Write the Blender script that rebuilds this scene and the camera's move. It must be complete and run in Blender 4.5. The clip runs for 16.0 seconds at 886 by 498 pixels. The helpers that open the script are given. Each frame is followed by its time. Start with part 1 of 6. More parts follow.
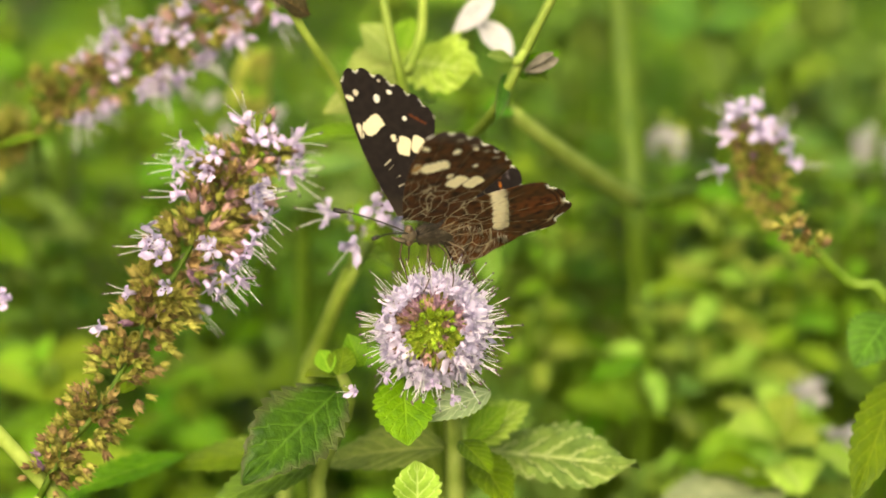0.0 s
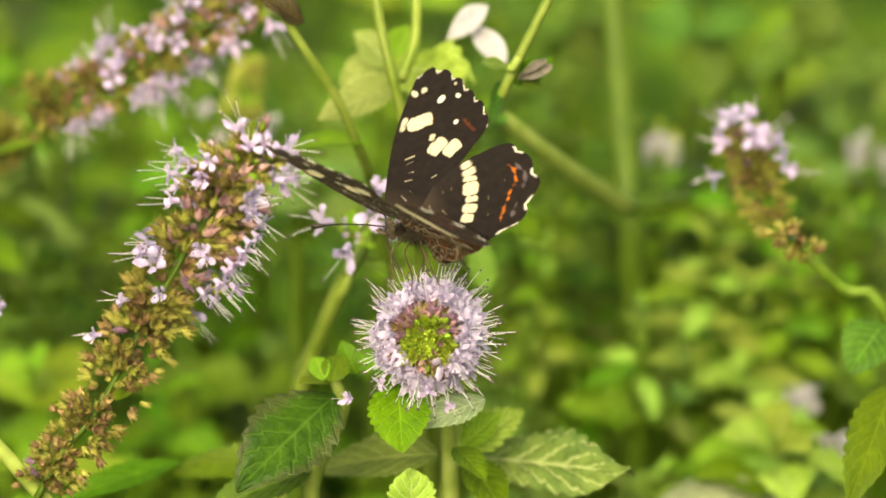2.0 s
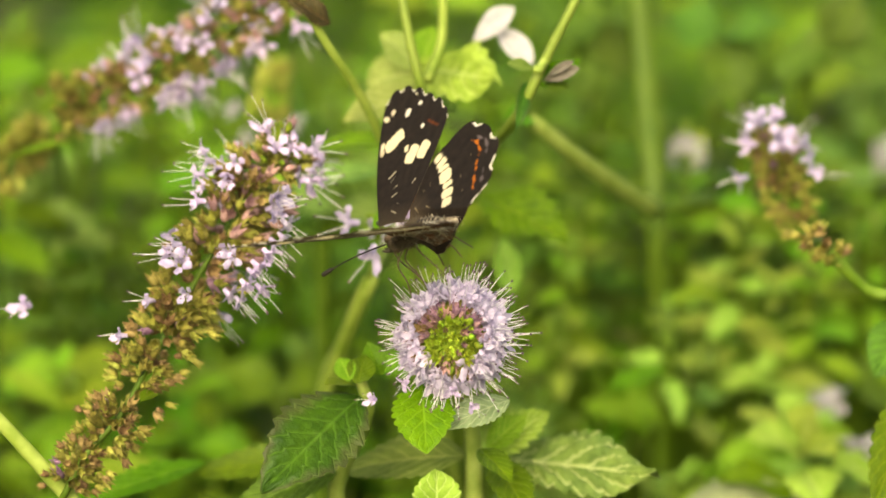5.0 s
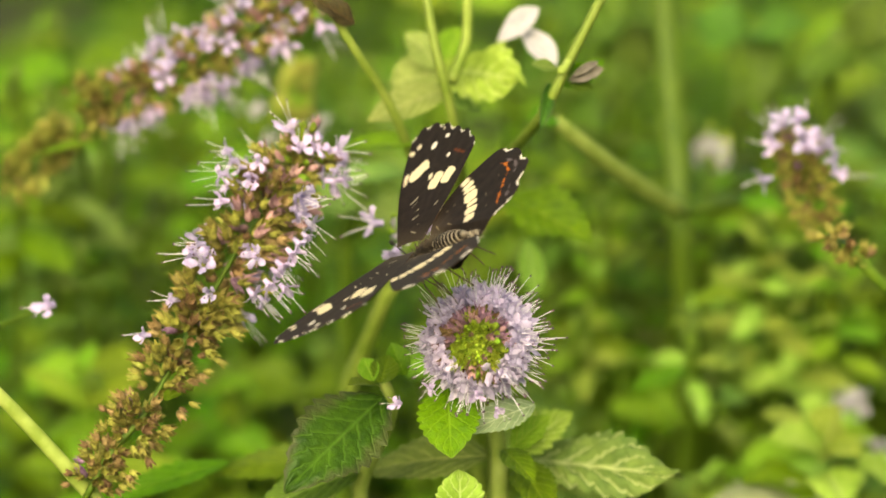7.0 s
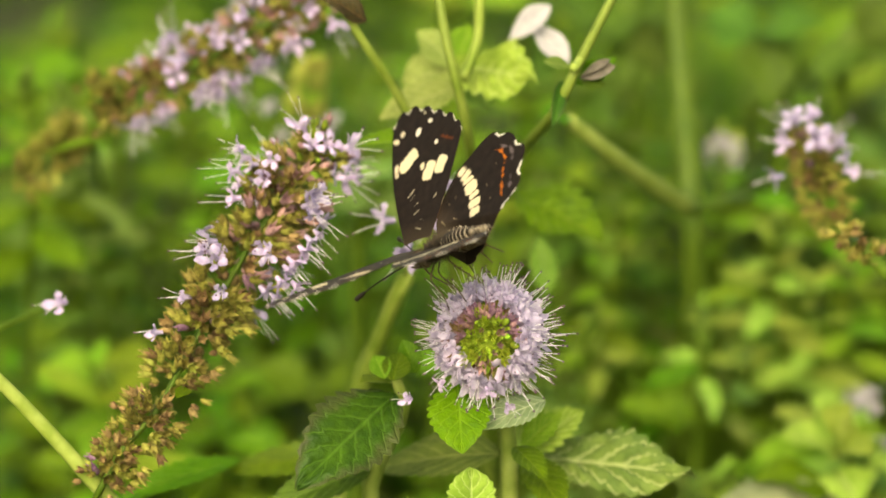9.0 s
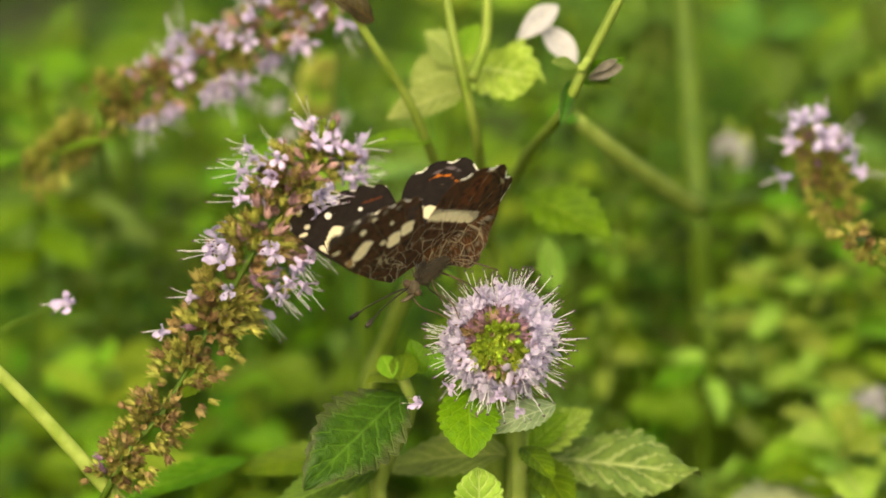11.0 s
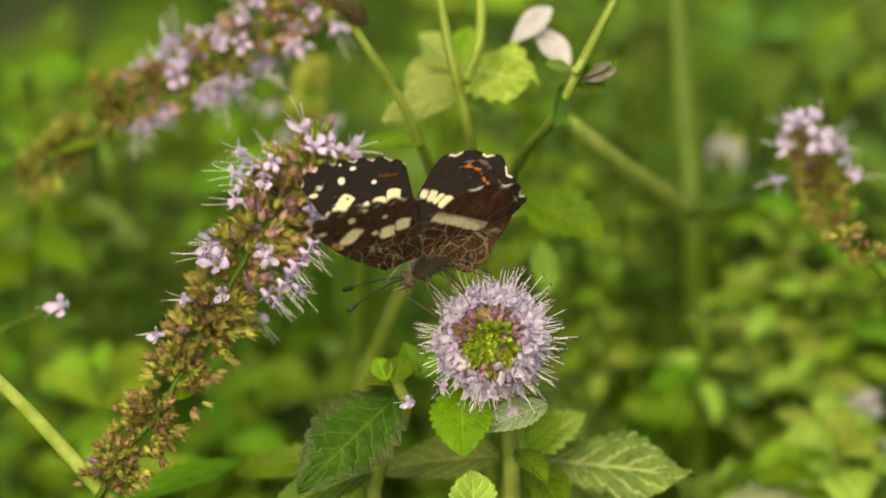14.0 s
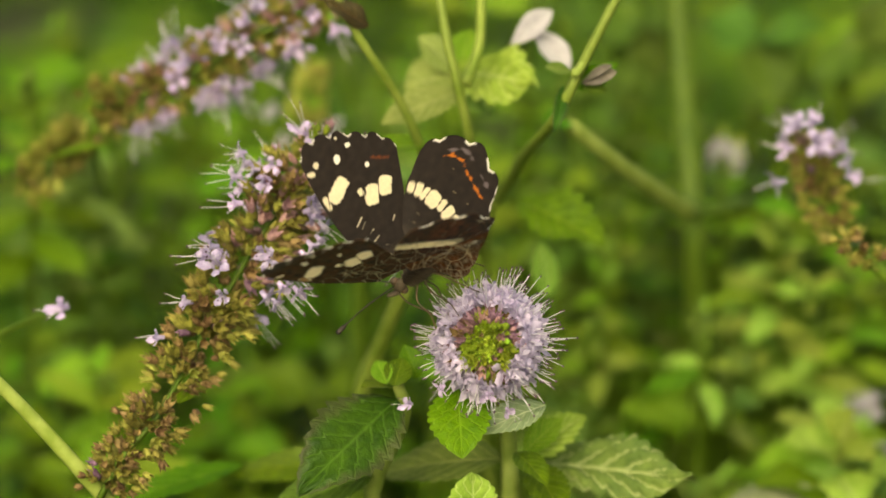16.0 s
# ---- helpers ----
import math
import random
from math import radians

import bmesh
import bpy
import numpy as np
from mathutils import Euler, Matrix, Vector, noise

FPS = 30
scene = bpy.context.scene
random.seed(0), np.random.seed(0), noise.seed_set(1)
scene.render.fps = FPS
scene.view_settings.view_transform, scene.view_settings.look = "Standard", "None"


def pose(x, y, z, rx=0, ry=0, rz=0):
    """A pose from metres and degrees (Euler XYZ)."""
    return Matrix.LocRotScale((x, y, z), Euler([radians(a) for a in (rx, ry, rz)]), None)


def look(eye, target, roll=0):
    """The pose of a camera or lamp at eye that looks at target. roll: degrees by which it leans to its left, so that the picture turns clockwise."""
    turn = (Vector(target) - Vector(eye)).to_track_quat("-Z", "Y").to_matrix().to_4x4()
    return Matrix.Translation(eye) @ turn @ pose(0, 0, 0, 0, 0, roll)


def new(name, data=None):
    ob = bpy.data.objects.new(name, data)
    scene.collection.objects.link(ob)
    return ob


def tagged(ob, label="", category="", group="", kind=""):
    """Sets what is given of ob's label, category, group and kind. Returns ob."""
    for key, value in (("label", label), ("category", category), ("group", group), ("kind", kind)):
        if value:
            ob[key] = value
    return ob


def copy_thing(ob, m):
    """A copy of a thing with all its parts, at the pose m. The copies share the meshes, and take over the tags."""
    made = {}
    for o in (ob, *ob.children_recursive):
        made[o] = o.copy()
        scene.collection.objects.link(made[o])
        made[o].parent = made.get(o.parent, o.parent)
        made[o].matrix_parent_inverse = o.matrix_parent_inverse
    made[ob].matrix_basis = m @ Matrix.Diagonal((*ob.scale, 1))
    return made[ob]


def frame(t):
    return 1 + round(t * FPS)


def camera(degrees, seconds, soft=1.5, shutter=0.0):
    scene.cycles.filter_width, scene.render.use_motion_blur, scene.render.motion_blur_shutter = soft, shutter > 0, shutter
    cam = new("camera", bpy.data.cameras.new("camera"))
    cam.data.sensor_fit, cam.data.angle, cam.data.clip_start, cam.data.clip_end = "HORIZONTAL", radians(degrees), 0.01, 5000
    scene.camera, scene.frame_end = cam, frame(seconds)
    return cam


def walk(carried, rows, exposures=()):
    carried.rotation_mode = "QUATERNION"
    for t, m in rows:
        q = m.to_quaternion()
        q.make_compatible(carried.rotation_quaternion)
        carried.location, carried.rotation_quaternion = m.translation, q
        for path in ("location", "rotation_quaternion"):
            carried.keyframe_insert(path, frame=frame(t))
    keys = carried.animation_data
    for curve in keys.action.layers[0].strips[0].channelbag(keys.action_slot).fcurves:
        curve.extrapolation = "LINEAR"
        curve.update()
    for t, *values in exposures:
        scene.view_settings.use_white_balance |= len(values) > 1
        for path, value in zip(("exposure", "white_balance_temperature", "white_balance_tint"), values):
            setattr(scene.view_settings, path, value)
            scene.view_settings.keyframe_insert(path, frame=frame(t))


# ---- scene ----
# A map butterfly on a flowering water mint, seen close through a long lens.
# Lengths of the plants and of the butterfly are in millimetres, scaled by MM.
MM = 0.001
FOCUS = Vector((0, 0, 0.55))          # the flower head, over the ground
REACH = 0.4257                        # from the lens to the flower head
RIGHT = Vector((1, 0, 0))
UP = Vector((0, math.sin(radians(20)), math.cos(radians(20))))
AHEAD = Vector((0, math.cos(radians(20)), -math.sin(radians(20))))
EYE = FOCUS - AHEAD * REACH


def at(u, v, d):
    """The place u mm to the right of and v mm above the line of sight at the flower, carried d mm further along its own sight line."""
    k = 1 + d * MM / REACH
    return EYE + (AHEAD * REACH + RIGHT * (u * MM) + UP * (v * MM)) * k


def sight(pan, tip):
    """The camera's pose, turned pan degrees to its left and tip degrees up."""
    way = AHEAD - RIGHT * math.tan(radians(pan)) + UP * math.tan(radians(tip))
    return look(EYE, EYE + way)


# ---- camera ----
EV, KELVIN, TINT = 1.42, 8500, 1
cam = camera(14, 16.0, soft=1.7, shutter=0.25)
cam.data.dof.use_dof = True
cam.data.dof.focus_distance = REACH + 0.002
cam.data.dof.aperture_fstop = 13.0
walk(cam, [
    (0, sight(0.000, 0.000)),
    (0.5, sight(-0.035, 0.013)),
    (1, sight(-0.083, 0.048)),
    (1.5, sight(-0.109, 0.083)),
    (2, sight(-0.096, 0.110)),
    (2.5, sight(-0.041, 0.165)),
    (3, sight(0.068, 0.179)),
    (3.5, sight(0.164, 0.164)),
    (4, sight(0.199, 0.124)),
    (6.5, sight(0.605, 0.151)),
    (7, sight(0.694, 0.137)),
    (7.5, sight(0.742, 0.103)),
    (8, sight(0.763, 0.083)),
    (8.5, sight(0.783, 0.069)),
    (9, sight(0.879, 0.096)),
    (11.5, sight(1.002, 0.096)),
    (12, sight(0.975, 0.110)),
    (12.5, sight(0.934, 0.124)),
    (13, sight(0.913, 0.124)),
    (13.5, sight(0.906, 0.137)),
    (14, sight(0.906, 0.137)),
    (14.5, sight(0.906, 0.137)),
    (15, sight(0.900, 0.137)),
    (15.5, sight(0.887, 0.152)),
    (16, sight(0.906, 0.179)),
], [(t, EV + e, KELVIN, TINT) for t, e in ((0, 0.0), (4, 0.03), (8, -0.08), (12, -0.37), (16, -0.51))])

# ---- light ----
world = bpy.data.worlds.new("sky")
scene.world = world
world.use_nodes = True
wn = world.node_tree
sky = wn.nodes.new("ShaderNodeTexSky")
sky.sky_type, sky.sun_disc = "NISHITA", False
SUN_EL, SUN_AZ = 42, 195              # degrees; azimuth from straight ahead towards the right
sky.sun_elevation, sky.sun_rotation = radians(SUN_EL), radians(SUN_AZ)
sky.air_density, sky.dust_density, sky.ozone_density = 1.0, 6.0, 0.5
bg = wn.nodes["Background"]
bg.inputs["Strength"].default_value = 0.15
wn.links.new(sky.outputs[0], bg.inputs["Color"])
sun = new("sun", bpy.data.lights.new("sun", "SUN"))
sun.data.energy, sun.data.angle, sun.data.color = 1.7, radians(45), (1.0, 0.96, 0.88)
az, el = radians(SUN_AZ), radians(SUN_EL)
sun_from = Vector((math.sin(az) * math.cos(el), math.cos(az) * math.cos(el), math.sin(el)))
sun.matrix_world = look(sun_from * 3, (0, 0, 0))


# ---- materials ----
def nodes_of(name):
    m = bpy.data.materials.new(name)
    m.use_nodes = True
    n = m.node_tree.nodes
    return m, n, m.node_tree.links, n["Principled BSDF"]


def mixed(n, l, fac, a, b, mode="MIX"):
    x = n.new("ShaderNodeMix")
    x.data_type, x.blend_type = "RGBA", mode
    for sock, v in ((x.inputs[0], fac), (x.inputs[6], a), (x.inputs[7], b)):
        if isinstance(v, (int, float)):
            sock.default_value = v
        elif isinstance(v, tuple):
            sock.default_value = (*v, 1)
        else:
            l.new(v, sock)
    return x.outputs[2]


def maths(n, l, op, a, b=0.0, c=None):
    x = n.new("ShaderNodeMath")
    x.operation = op
    for i, v in enumerate((a, b) if c is None else (a, b, c)):
        if isinstance(v, (int, float)):
            x.inputs[i].default_value = v
        else:
            l.new(v, x.inputs[i])
    return x.outputs[0]


def noisy(n, l, scale, detail=3.0, rough=0.6, lo=0.35, hi=0.65):
    c = n.new("ShaderNodeTexCoord")
    t = n.new("ShaderNodeTexNoise")
    t.inputs["Scale"].default_value, t.inputs["Detail"].default_value, t.inputs["Roughness"].default_value = scale, detail, rough
    l.new(c.outputs["Object"], t.inputs["Vector"])
    r = n.new("ShaderNodeMapRange")
    r.inputs[1].default_value, r.inputs[2].default_value = lo, hi
    l.new(t.outputs[0], r.inputs[0])
    return r.outputs[0]


def thin(n, l, p, color, amount):
    """Lets light pass through a thin blade or petal."""
    tr = n.new("ShaderNodeBsdfTranslucent")
    if isinstance(color, tuple):
        tr.inputs[0].default_value = (*color, 1)
    else:
        l.new(color, tr.inputs[0])
    mx = n.new("ShaderNodeMixShader")
    mx.inputs[0].default_value = amount
    l.new(p.outputs[0], mx.inputs[1])
    l.new(tr.outputs[0], mx.inputs[2])
    l.new(mx.outputs[0], n["Material Output"].inputs[0])


def leaf_material(name, dark, light, vein, shine=0.45, through_light=0.35, islands=False, edge=None):
    m, n, l, p = nodes_of(name)
    uv = n.new("ShaderNodeUVMap")
    sep = n.new("ShaderNodeSeparateXYZ")
    l.new(uv.outputs[0], sep.inputs[0])
    x, y = sep.outputs[0], sep.outputs[1]          # across -1..1, along 0..1
    ax = maths(n, l, "ABSOLUTE", x)
    slant = maths(n, l, "SUBTRACT", y, maths(n, l, "MULTIPLY", ax, 0.28))
    wave = maths(n, l, "ABSOLUTE", maths(n, l, "SINE", maths(n, l, "MULTIPLY", slant, 22.0)))
    side = maths(n, l, "SUBTRACT", 1.0, maths(n, l, "MINIMUM", maths(n, l, "MULTIPLY", wave, 2.2), 1.0))
    mid = maths(n, l, "SUBTRACT", 1.0, maths(n, l, "MINIMUM", maths(n, l, "MULTIPLY", ax, 14.0), 1.0))
    veins = maths(n, l, "MAXIMUM", maths(n, l, "MULTIPLY", side, 0.7), mid)
    big = noisy(n, l, 150, 3)
    fine = noisy(n, l, 900, 3)
    base = mixed(n, l, big, dark, light)
    base = mixed(n, l, maths(n, l, "MULTIPLY", fine, 0.35), base, tuple(c * 0.6 for c in dark))
    base = mixed(n, l, maths(n, l, "MULTIPLY", veins, 0.75), base, vein)
    if edge:
        far = maths(n, l, "SUBTRACT", maths(n, l, "ADD", maths(n, l, "MULTIPLY", ax, 1.3), maths(n, l, "MULTIPLY", big, 0.5)), 1.05)
        base = mixed(n, l, maths(n, l, "MINIMUM", maths(n, l, "MAXIMUM", maths(n, l, "MULTIPLY", far, 1.2), 0.0), 0.4), base, edge)
    info = n.new("ShaderNodeNewGeometry" if islands else "ShaderNodeObjectInfo")
    rnd = info.outputs["Random Per Island" if islands else "Random"]
    hs = n.new("ShaderNodeHueSaturation")
    l.new(base, hs.inputs["Color"])
    l.new(maths(n, l, "MULTIPLY_ADD", rnd, -0.06, 0.536) if islands else maths(n, l, "MULTIPLY_ADD", rnd, 0.05, 0.473), hs.inputs["Hue"])
    l.new(maths(n, l, "MULTIPLY_ADD", rnd, 1.0 if islands else 0.6, 0.5 if islands else 0.72), hs.inputs["Value"])
    base = hs.outputs[0]
    l.new(base, p.inputs["Base Color"])
    p.inputs["Roughness"].default_value = shine
    p.inputs["Specular IOR Level"].default_value = 0.15
    b = n.new("ShaderNodeBump")
    b.inputs["Strength"].default_value, b.inputs["Distance"].default_value = 0.5, 0.0005
    l.new(maths(n, l, "ADD", maths(n, l, "MULTIPLY", veins, -1.0), maths(n, l, "MULTIPLY", fine, 0.5)), b.inputs["Height"])
    l.new(b.outputs[0], p.inputs["Normal"])
    thin(n, l, p, base, through_light)
    return m


def soft_material(name, a, b, scale=500, rough=0.6, through_light=0.0, vary=0.3, hue=0.0):
    """Matte plant tissue, mottled between two colours, varied from piece to piece."""
    m, n, l, p = nodes_of(name)
    base = mixed(n, l, noisy(n, l, scale), a, b)
    info = n.new("ShaderNodeObjectInfo")
    hs = n.new("ShaderNodeHueSaturation")
    l.new(base, hs.inputs["Color"])
    l.new(maths(n, l, "MULTIPLY_ADD", info.outputs["Random"], hue, 0.5 - hue / 2), hs.inputs["Hue"])
    l.new(maths(n, l, "MULTIPLY_ADD", info.outputs["Random"], vary, 1 - vary / 2), hs.inputs["Value"])
    l.new(hs.outputs[0], p.inputs["Base Color"])
    p.inputs["Roughness"].default_value = rough
    p.inputs["Specular IOR Level"].default_value = 0.2
    bp = n.new("ShaderNodeBump")
    bp.inputs["Strength"].default_value, bp.inputs["Distance"].default_value = 0.4, 0.0001
    l.new(noisy(n, l, scale * 3), bp.inputs["Height"])
    l.new(bp.outputs[0], p.inputs["Normal"])
    if through_light:
        thin(n, l, p, hs.outputs[0], through_light)
    return m


def scale_material(name, rough=0.5, through_light=0.64):
    """Wing scales: the colour of each scale row is stored on the wing."""
    m, n, l, p = nodes_of(name)
    at_ = n.new("ShaderNodeVertexColor")
    at_.layer_name = "scales"
    fine = noisy(n, l, 2500, 2)
    col = mixed(n, l, maths(n, l, "MULTIPLY", fine, 0.18), at_.outputs[0], (0.5, 0.5, 0.5), "MULTIPLY")
    l.new(col, p.inputs["Base Color"])
    p.inputs["Roughness"].default_value = rough
    p.inputs["Specular IOR Level"].default_value = 0.22
    p.inputs["Sheen Weight"].default_value, p.inputs["Sheen Roughness"].default_value = 0.09, 0.4
    bp = n.new("ShaderNodeBump")
    bp.inputs["Strength"].default_value, bp.inputs["Distance"].default_value = 0.15, 0.00005
    l.new(fine, bp.inputs["Height"])
    l.new(bp.outputs[0], p.inputs["Normal"])
    if through_light:
        thin(n, l, p, col, through_light)
    return m


LEAF = leaf_material("mint_leaf", (0.048, 0.125, 0.004), (0.10, 0.21, 0.007), (0.16, 0.27, 0.025))
LEAF_BRIGHT = leaf_material("young_mint_leaf", (0.105, 0.23, 0.012), (0.205, 0.35, 0.028), (0.28, 0.40, 0.06), 0.5, 0.45)
# a dark leaf green; on shoots in the backdrop it also stands for shade
LEAF_DARK = leaf_material("dark_and_shaded_mint_leaf", (0.026, 0.058, 0.006), (0.075, 0.15, 0.012), (0.11, 0.20, 0.03), 0.5, 0.3)
LEAF_TINGED = leaf_material("purple_edged_leaf", (0.014, 0.040, 0.004), (0.048, 0.105, 0.008), (0.07, 0.14, 0.018), 0.4, 0.3, edge=(0.06, 0.035, 0.03))
LEAF_VEINED = leaf_material("veined_pale_leaf", (0.08, 0.145, 0.03), (0.18, 0.265, 0.06), (0.50, 0.57, 0.26), 0.6, 0.4)
LEAF_WITHERED = leaf_material("withered_leaf", (0.018, 0.016, 0.006), (0.06, 0.055, 0.012), (0.10, 0.06, 0.02), 0.6, 0.15)
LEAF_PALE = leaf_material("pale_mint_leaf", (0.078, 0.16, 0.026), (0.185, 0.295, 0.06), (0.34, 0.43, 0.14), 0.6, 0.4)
FILL = leaf_material("thicket_leaf", (0.040, 0.105, 0.008), (0.115, 0.22, 0.014), (0.14, 0.24, 0.025), 0.6, 0.45, islands=True)
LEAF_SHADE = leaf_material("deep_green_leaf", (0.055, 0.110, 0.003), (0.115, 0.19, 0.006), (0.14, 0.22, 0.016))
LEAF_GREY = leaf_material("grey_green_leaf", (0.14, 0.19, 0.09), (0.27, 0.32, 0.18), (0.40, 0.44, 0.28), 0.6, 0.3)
# a lighter copy of the young leaf green, sunlight put into its colour
LEAF_SUN = leaf_material("young_leaf_sunlit_tone", (0.17, 0.30, 0.03), (0.32, 0.46, 0.08), (0.48, 0.58, 0.20), 0.55, 0.4)
STEM = soft_material("green_stem", (0.14, 0.20, 0.032), (0.225, 0.29, 0.068), 300, 0.55, 0.1)
STEM_DARK = soft_material("dark_stem", (0.045, 0.090, 0.006), (0.075, 0.13, 0.012), 300, 0.55, 0.1)
BUD = soft_material("green_bud", (0.10, 0.19, 0.012), (0.26, 0.36, 0.04), 900, 0.6, 0.15, 0.9, 0.04)
CALYX_PURPLE = soft_material("purple_calyx", (0.15, 0.075, 0.14), (0.34, 0.22, 0.29), 900, 0.6, 0.1, 0.6, 0.05)
CALYX_PINK = soft_material("pinkish_calyx", (0.20, 0.11, 0.12), (0.40, 0.25, 0.26), 900, 0.6, 0.15, 0.6, 0.05)
CALYX_OLIVE = soft_material("olive_calyx", (0.10, 0.10, 0.018), (0.26, 0.235, 0.055), 900, 0.65, 0.12, 0.55, 0.04)
CALYX_LIGHT = soft_material("yellowish_calyx", (0.15, 0.16, 0.025), (0.32, 0.32, 0.075), 900, 0.65, 0.2, 0.5, 0.04)
CALYX_BROWN = soft_material("withered_calyx", (0.10, 0.062, 0.025), (0.28, 0.19, 0.085), 900, 0.7, 0.1, 0.6, 0.03)
BUD_YOUNG = soft_material("young_bud", (0.25, 0.36, 0.03), (0.44, 0.52, 0.08), 900, 0.6, 0.25, 0.6, 0.03)
PETAL = soft_material("lilac_petal", (0.42, 0.37, 0.53), (0.59, 0.54, 0.71), 600, 0.55, 0.45, 0.22, 0.03)
PETAL_DEEP = soft_material("deep_lilac_petal", (0.34, 0.275, 0.46), (0.52, 0.455, 0.655), 700, 0.55, 0.35, 0.4, 0.04)
PETAL_WHITE = soft_material("white_petal", (0.34, 0.335, 0.36), (0.43, 0.42, 0.44), 600, 0.5, 0.35, 0.1)
FILAMENT = soft_material("stamen_filament", (0.52, 0.51, 0.58), (0.66, 0.65, 0.70), 600, 0.5, 0.3, 0.1)
ANTHER = soft_material("dark_anther", (0.05, 0.03, 0.05), (0.14, 0.08, 0.11), 900, 0.6)
SCALES = scale_material("wing_scales")
FUR = soft_material("body_fur", (0.026, 0.02, 0.013), (0.08, 0.064, 0.042), 900, 0.8, 0.0, 0.4)
HAIR = soft_material("pale_hair", (0.34, 0.29, 0.21), (0.58, 0.52, 0.42), 900, 0.7, 0.2, 0.3)
CHITIN = soft_material("dark_chitin", (0.03, 0.02, 0.012), (0.09, 0.06, 0.035), 900, 0.35)
ANTENNA = soft_material("black_antenna", (0.008, 0.007, 0.006), (0.03, 0.024, 0.018), 900, 0.5)
LEAF_MILKY = leaf_material("milky_green_leaf", (0.17, 0.27, 0.055), (0.33, 0.45, 0.125), (0.46, 0.55, 0.22), 0.6, 0.4)
SOIL = soft_material("damp_soil", (0.015, 0.02, 0.008), (0.05, 0.05, 0.025), 30, 0.9)
STEM_LIT = soft_material("sunlit_stem", (0.034, 0.070, 0.004), (0.058, 0.100, 0.008), 300, 0.55, 0.15)
STEM_SOFT = soft_material("soft_green_stem", (0.10, 0.155, 0.018), (0.165, 0.22, 0.04), 300, 0.55, 0.1)
DRY = soft_material("dry_brown_leaf", (0.06, 0.06, 0.04), (0.17, 0.15, 0.13), 300, 0.8, 0.2)


# ---- mesh tools ----
def mesh_of(name, verts, faces, mats, uvs=None, smooth=True, face_mats=None):
    me = bpy.data.meshes.new(name)
    me.from_pydata([tuple(v) for v in verts], [], faces)
    for m in mats if isinstance(mats, (list, tuple)) else [mats]:
        me.materials.append(m)
    if smooth:
        me.polygons.foreach_set("use_smooth", [True] * len(me.polygons))
    if face_mats:
        me.polygons.foreach_set("material_index", face_mats)
    if uvs is not None:
        lay = me.uv_layers.new(name="UVMap")
        idx = np.empty(len(me.loops), dtype=np.int32)
        me.loops.foreach_get("vertex_index", idx)
        lay.data.foreach_set("uv", np.asarray(uvs, dtype=np.float32)[idx].ravel())
    me.update()
    return me


def part(name, me, parent, m=None, label=""):
    ob = new(name, me)
    ob.parent = parent
    if m is not None:
        ob.matrix_basis = m
    return tagged(ob, label)


def thing(name, m, label, category, group=""):
    ob = new(name)
    ob.empty_display_size = 0.005
    ob.matrix_basis = m
    return tagged(ob, label, category, group)


def smooth_path(pts, n):
    """n + 1 points on a Catmull-Rom curve through pts."""
    pts = [Vector(p) for p in pts]
    q = [pts[0] * 2 - pts[1]] + pts + [pts[-1] * 2 - pts[-2]]
    out = []
    for i in range(n + 1):
        f = i / n * (len(pts) - 1)
        k = min(int(f), len(pts) - 2)
        t = f - k
        a, b, c, d = q[k:k + 4]
        out.append(0.5 * ((2 * b) + (c - a) * t + (2 * a - 5 * b + 4 * c - d) * t * t + (3 * b - a - 3 * c + d) * t ** 3))
    return out


def tube(pts, radii, sides=8, square=0.0):
    """A closed tube along pts (metres); square > 0 gives the four-edged stem of a mint."""
    verts, faces = [], []
    n = len(pts)
    ref = Vector((0.3, 0.9, 0.2))
    for i, p in enumerate(pts):
        d = (pts[min(i + 1, n - 1)] - pts[max(i - 1, 0)]).normalized()
        a = d.cross(ref).normalized()
        b = d.cross(a)
        r = radii[i] if isinstance(radii, (list, tuple)) else radii
        for k in range(sides):
            w = 2 * math.pi * k / sides
            rr = r * (1 + square * math.cos(4 * w))
            verts.append(p + a * (math.cos(w) * rr) + b * (math.sin(w) * rr))
    for i in range(n - 1):
        for k in range(sides):
            k2 = (k + 1) % sides
            faces.append((i * sides + k, i * sides + k2, (i + 1) * sides + k2, (i + 1) * sides + k))
    faces.append(tuple(range(sides))[::-1])
    faces.append(tuple(range((n - 1) * sides, n * sides)))
    return verts, faces


def lathe(profile, sides=8):
    """A solid of revolution round z from (radius, height) pairs in mm."""
    verts, faces = [], []
    for r, z in profile:
        for k in range(sides):
            w = 2 * math.pi * k / sides
            verts.append(Vector((r * math.cos(w), r * math.sin(w), z)) * MM)
    for i in range(len(profile) - 1):
        for k in range(sides):
            k2 = (k + 1) % sides
            faces.append((i * sides + k, i * sides + k2, (i + 1) * sides + k2, (i + 1) * sides + k))
    faces.append(tuple(range(sides))[::-1])
    n = len(profile) - 1
    faces.append(tuple(range(n * sides, (n + 1) * sides)))
    return verts, faces


def aim(place, z_way, roll=0.0, scale=1.0):
    """A pose at place whose z axis points along z_way."""
    q = Vector(z_way).normalized().to_track_quat("Z", "Y").to_matrix().to_4x4()
    return Matrix.Translation(place) @ q @ Matrix.Rotation(roll, 4, "Z") @ Matrix.Scale(scale, 4)


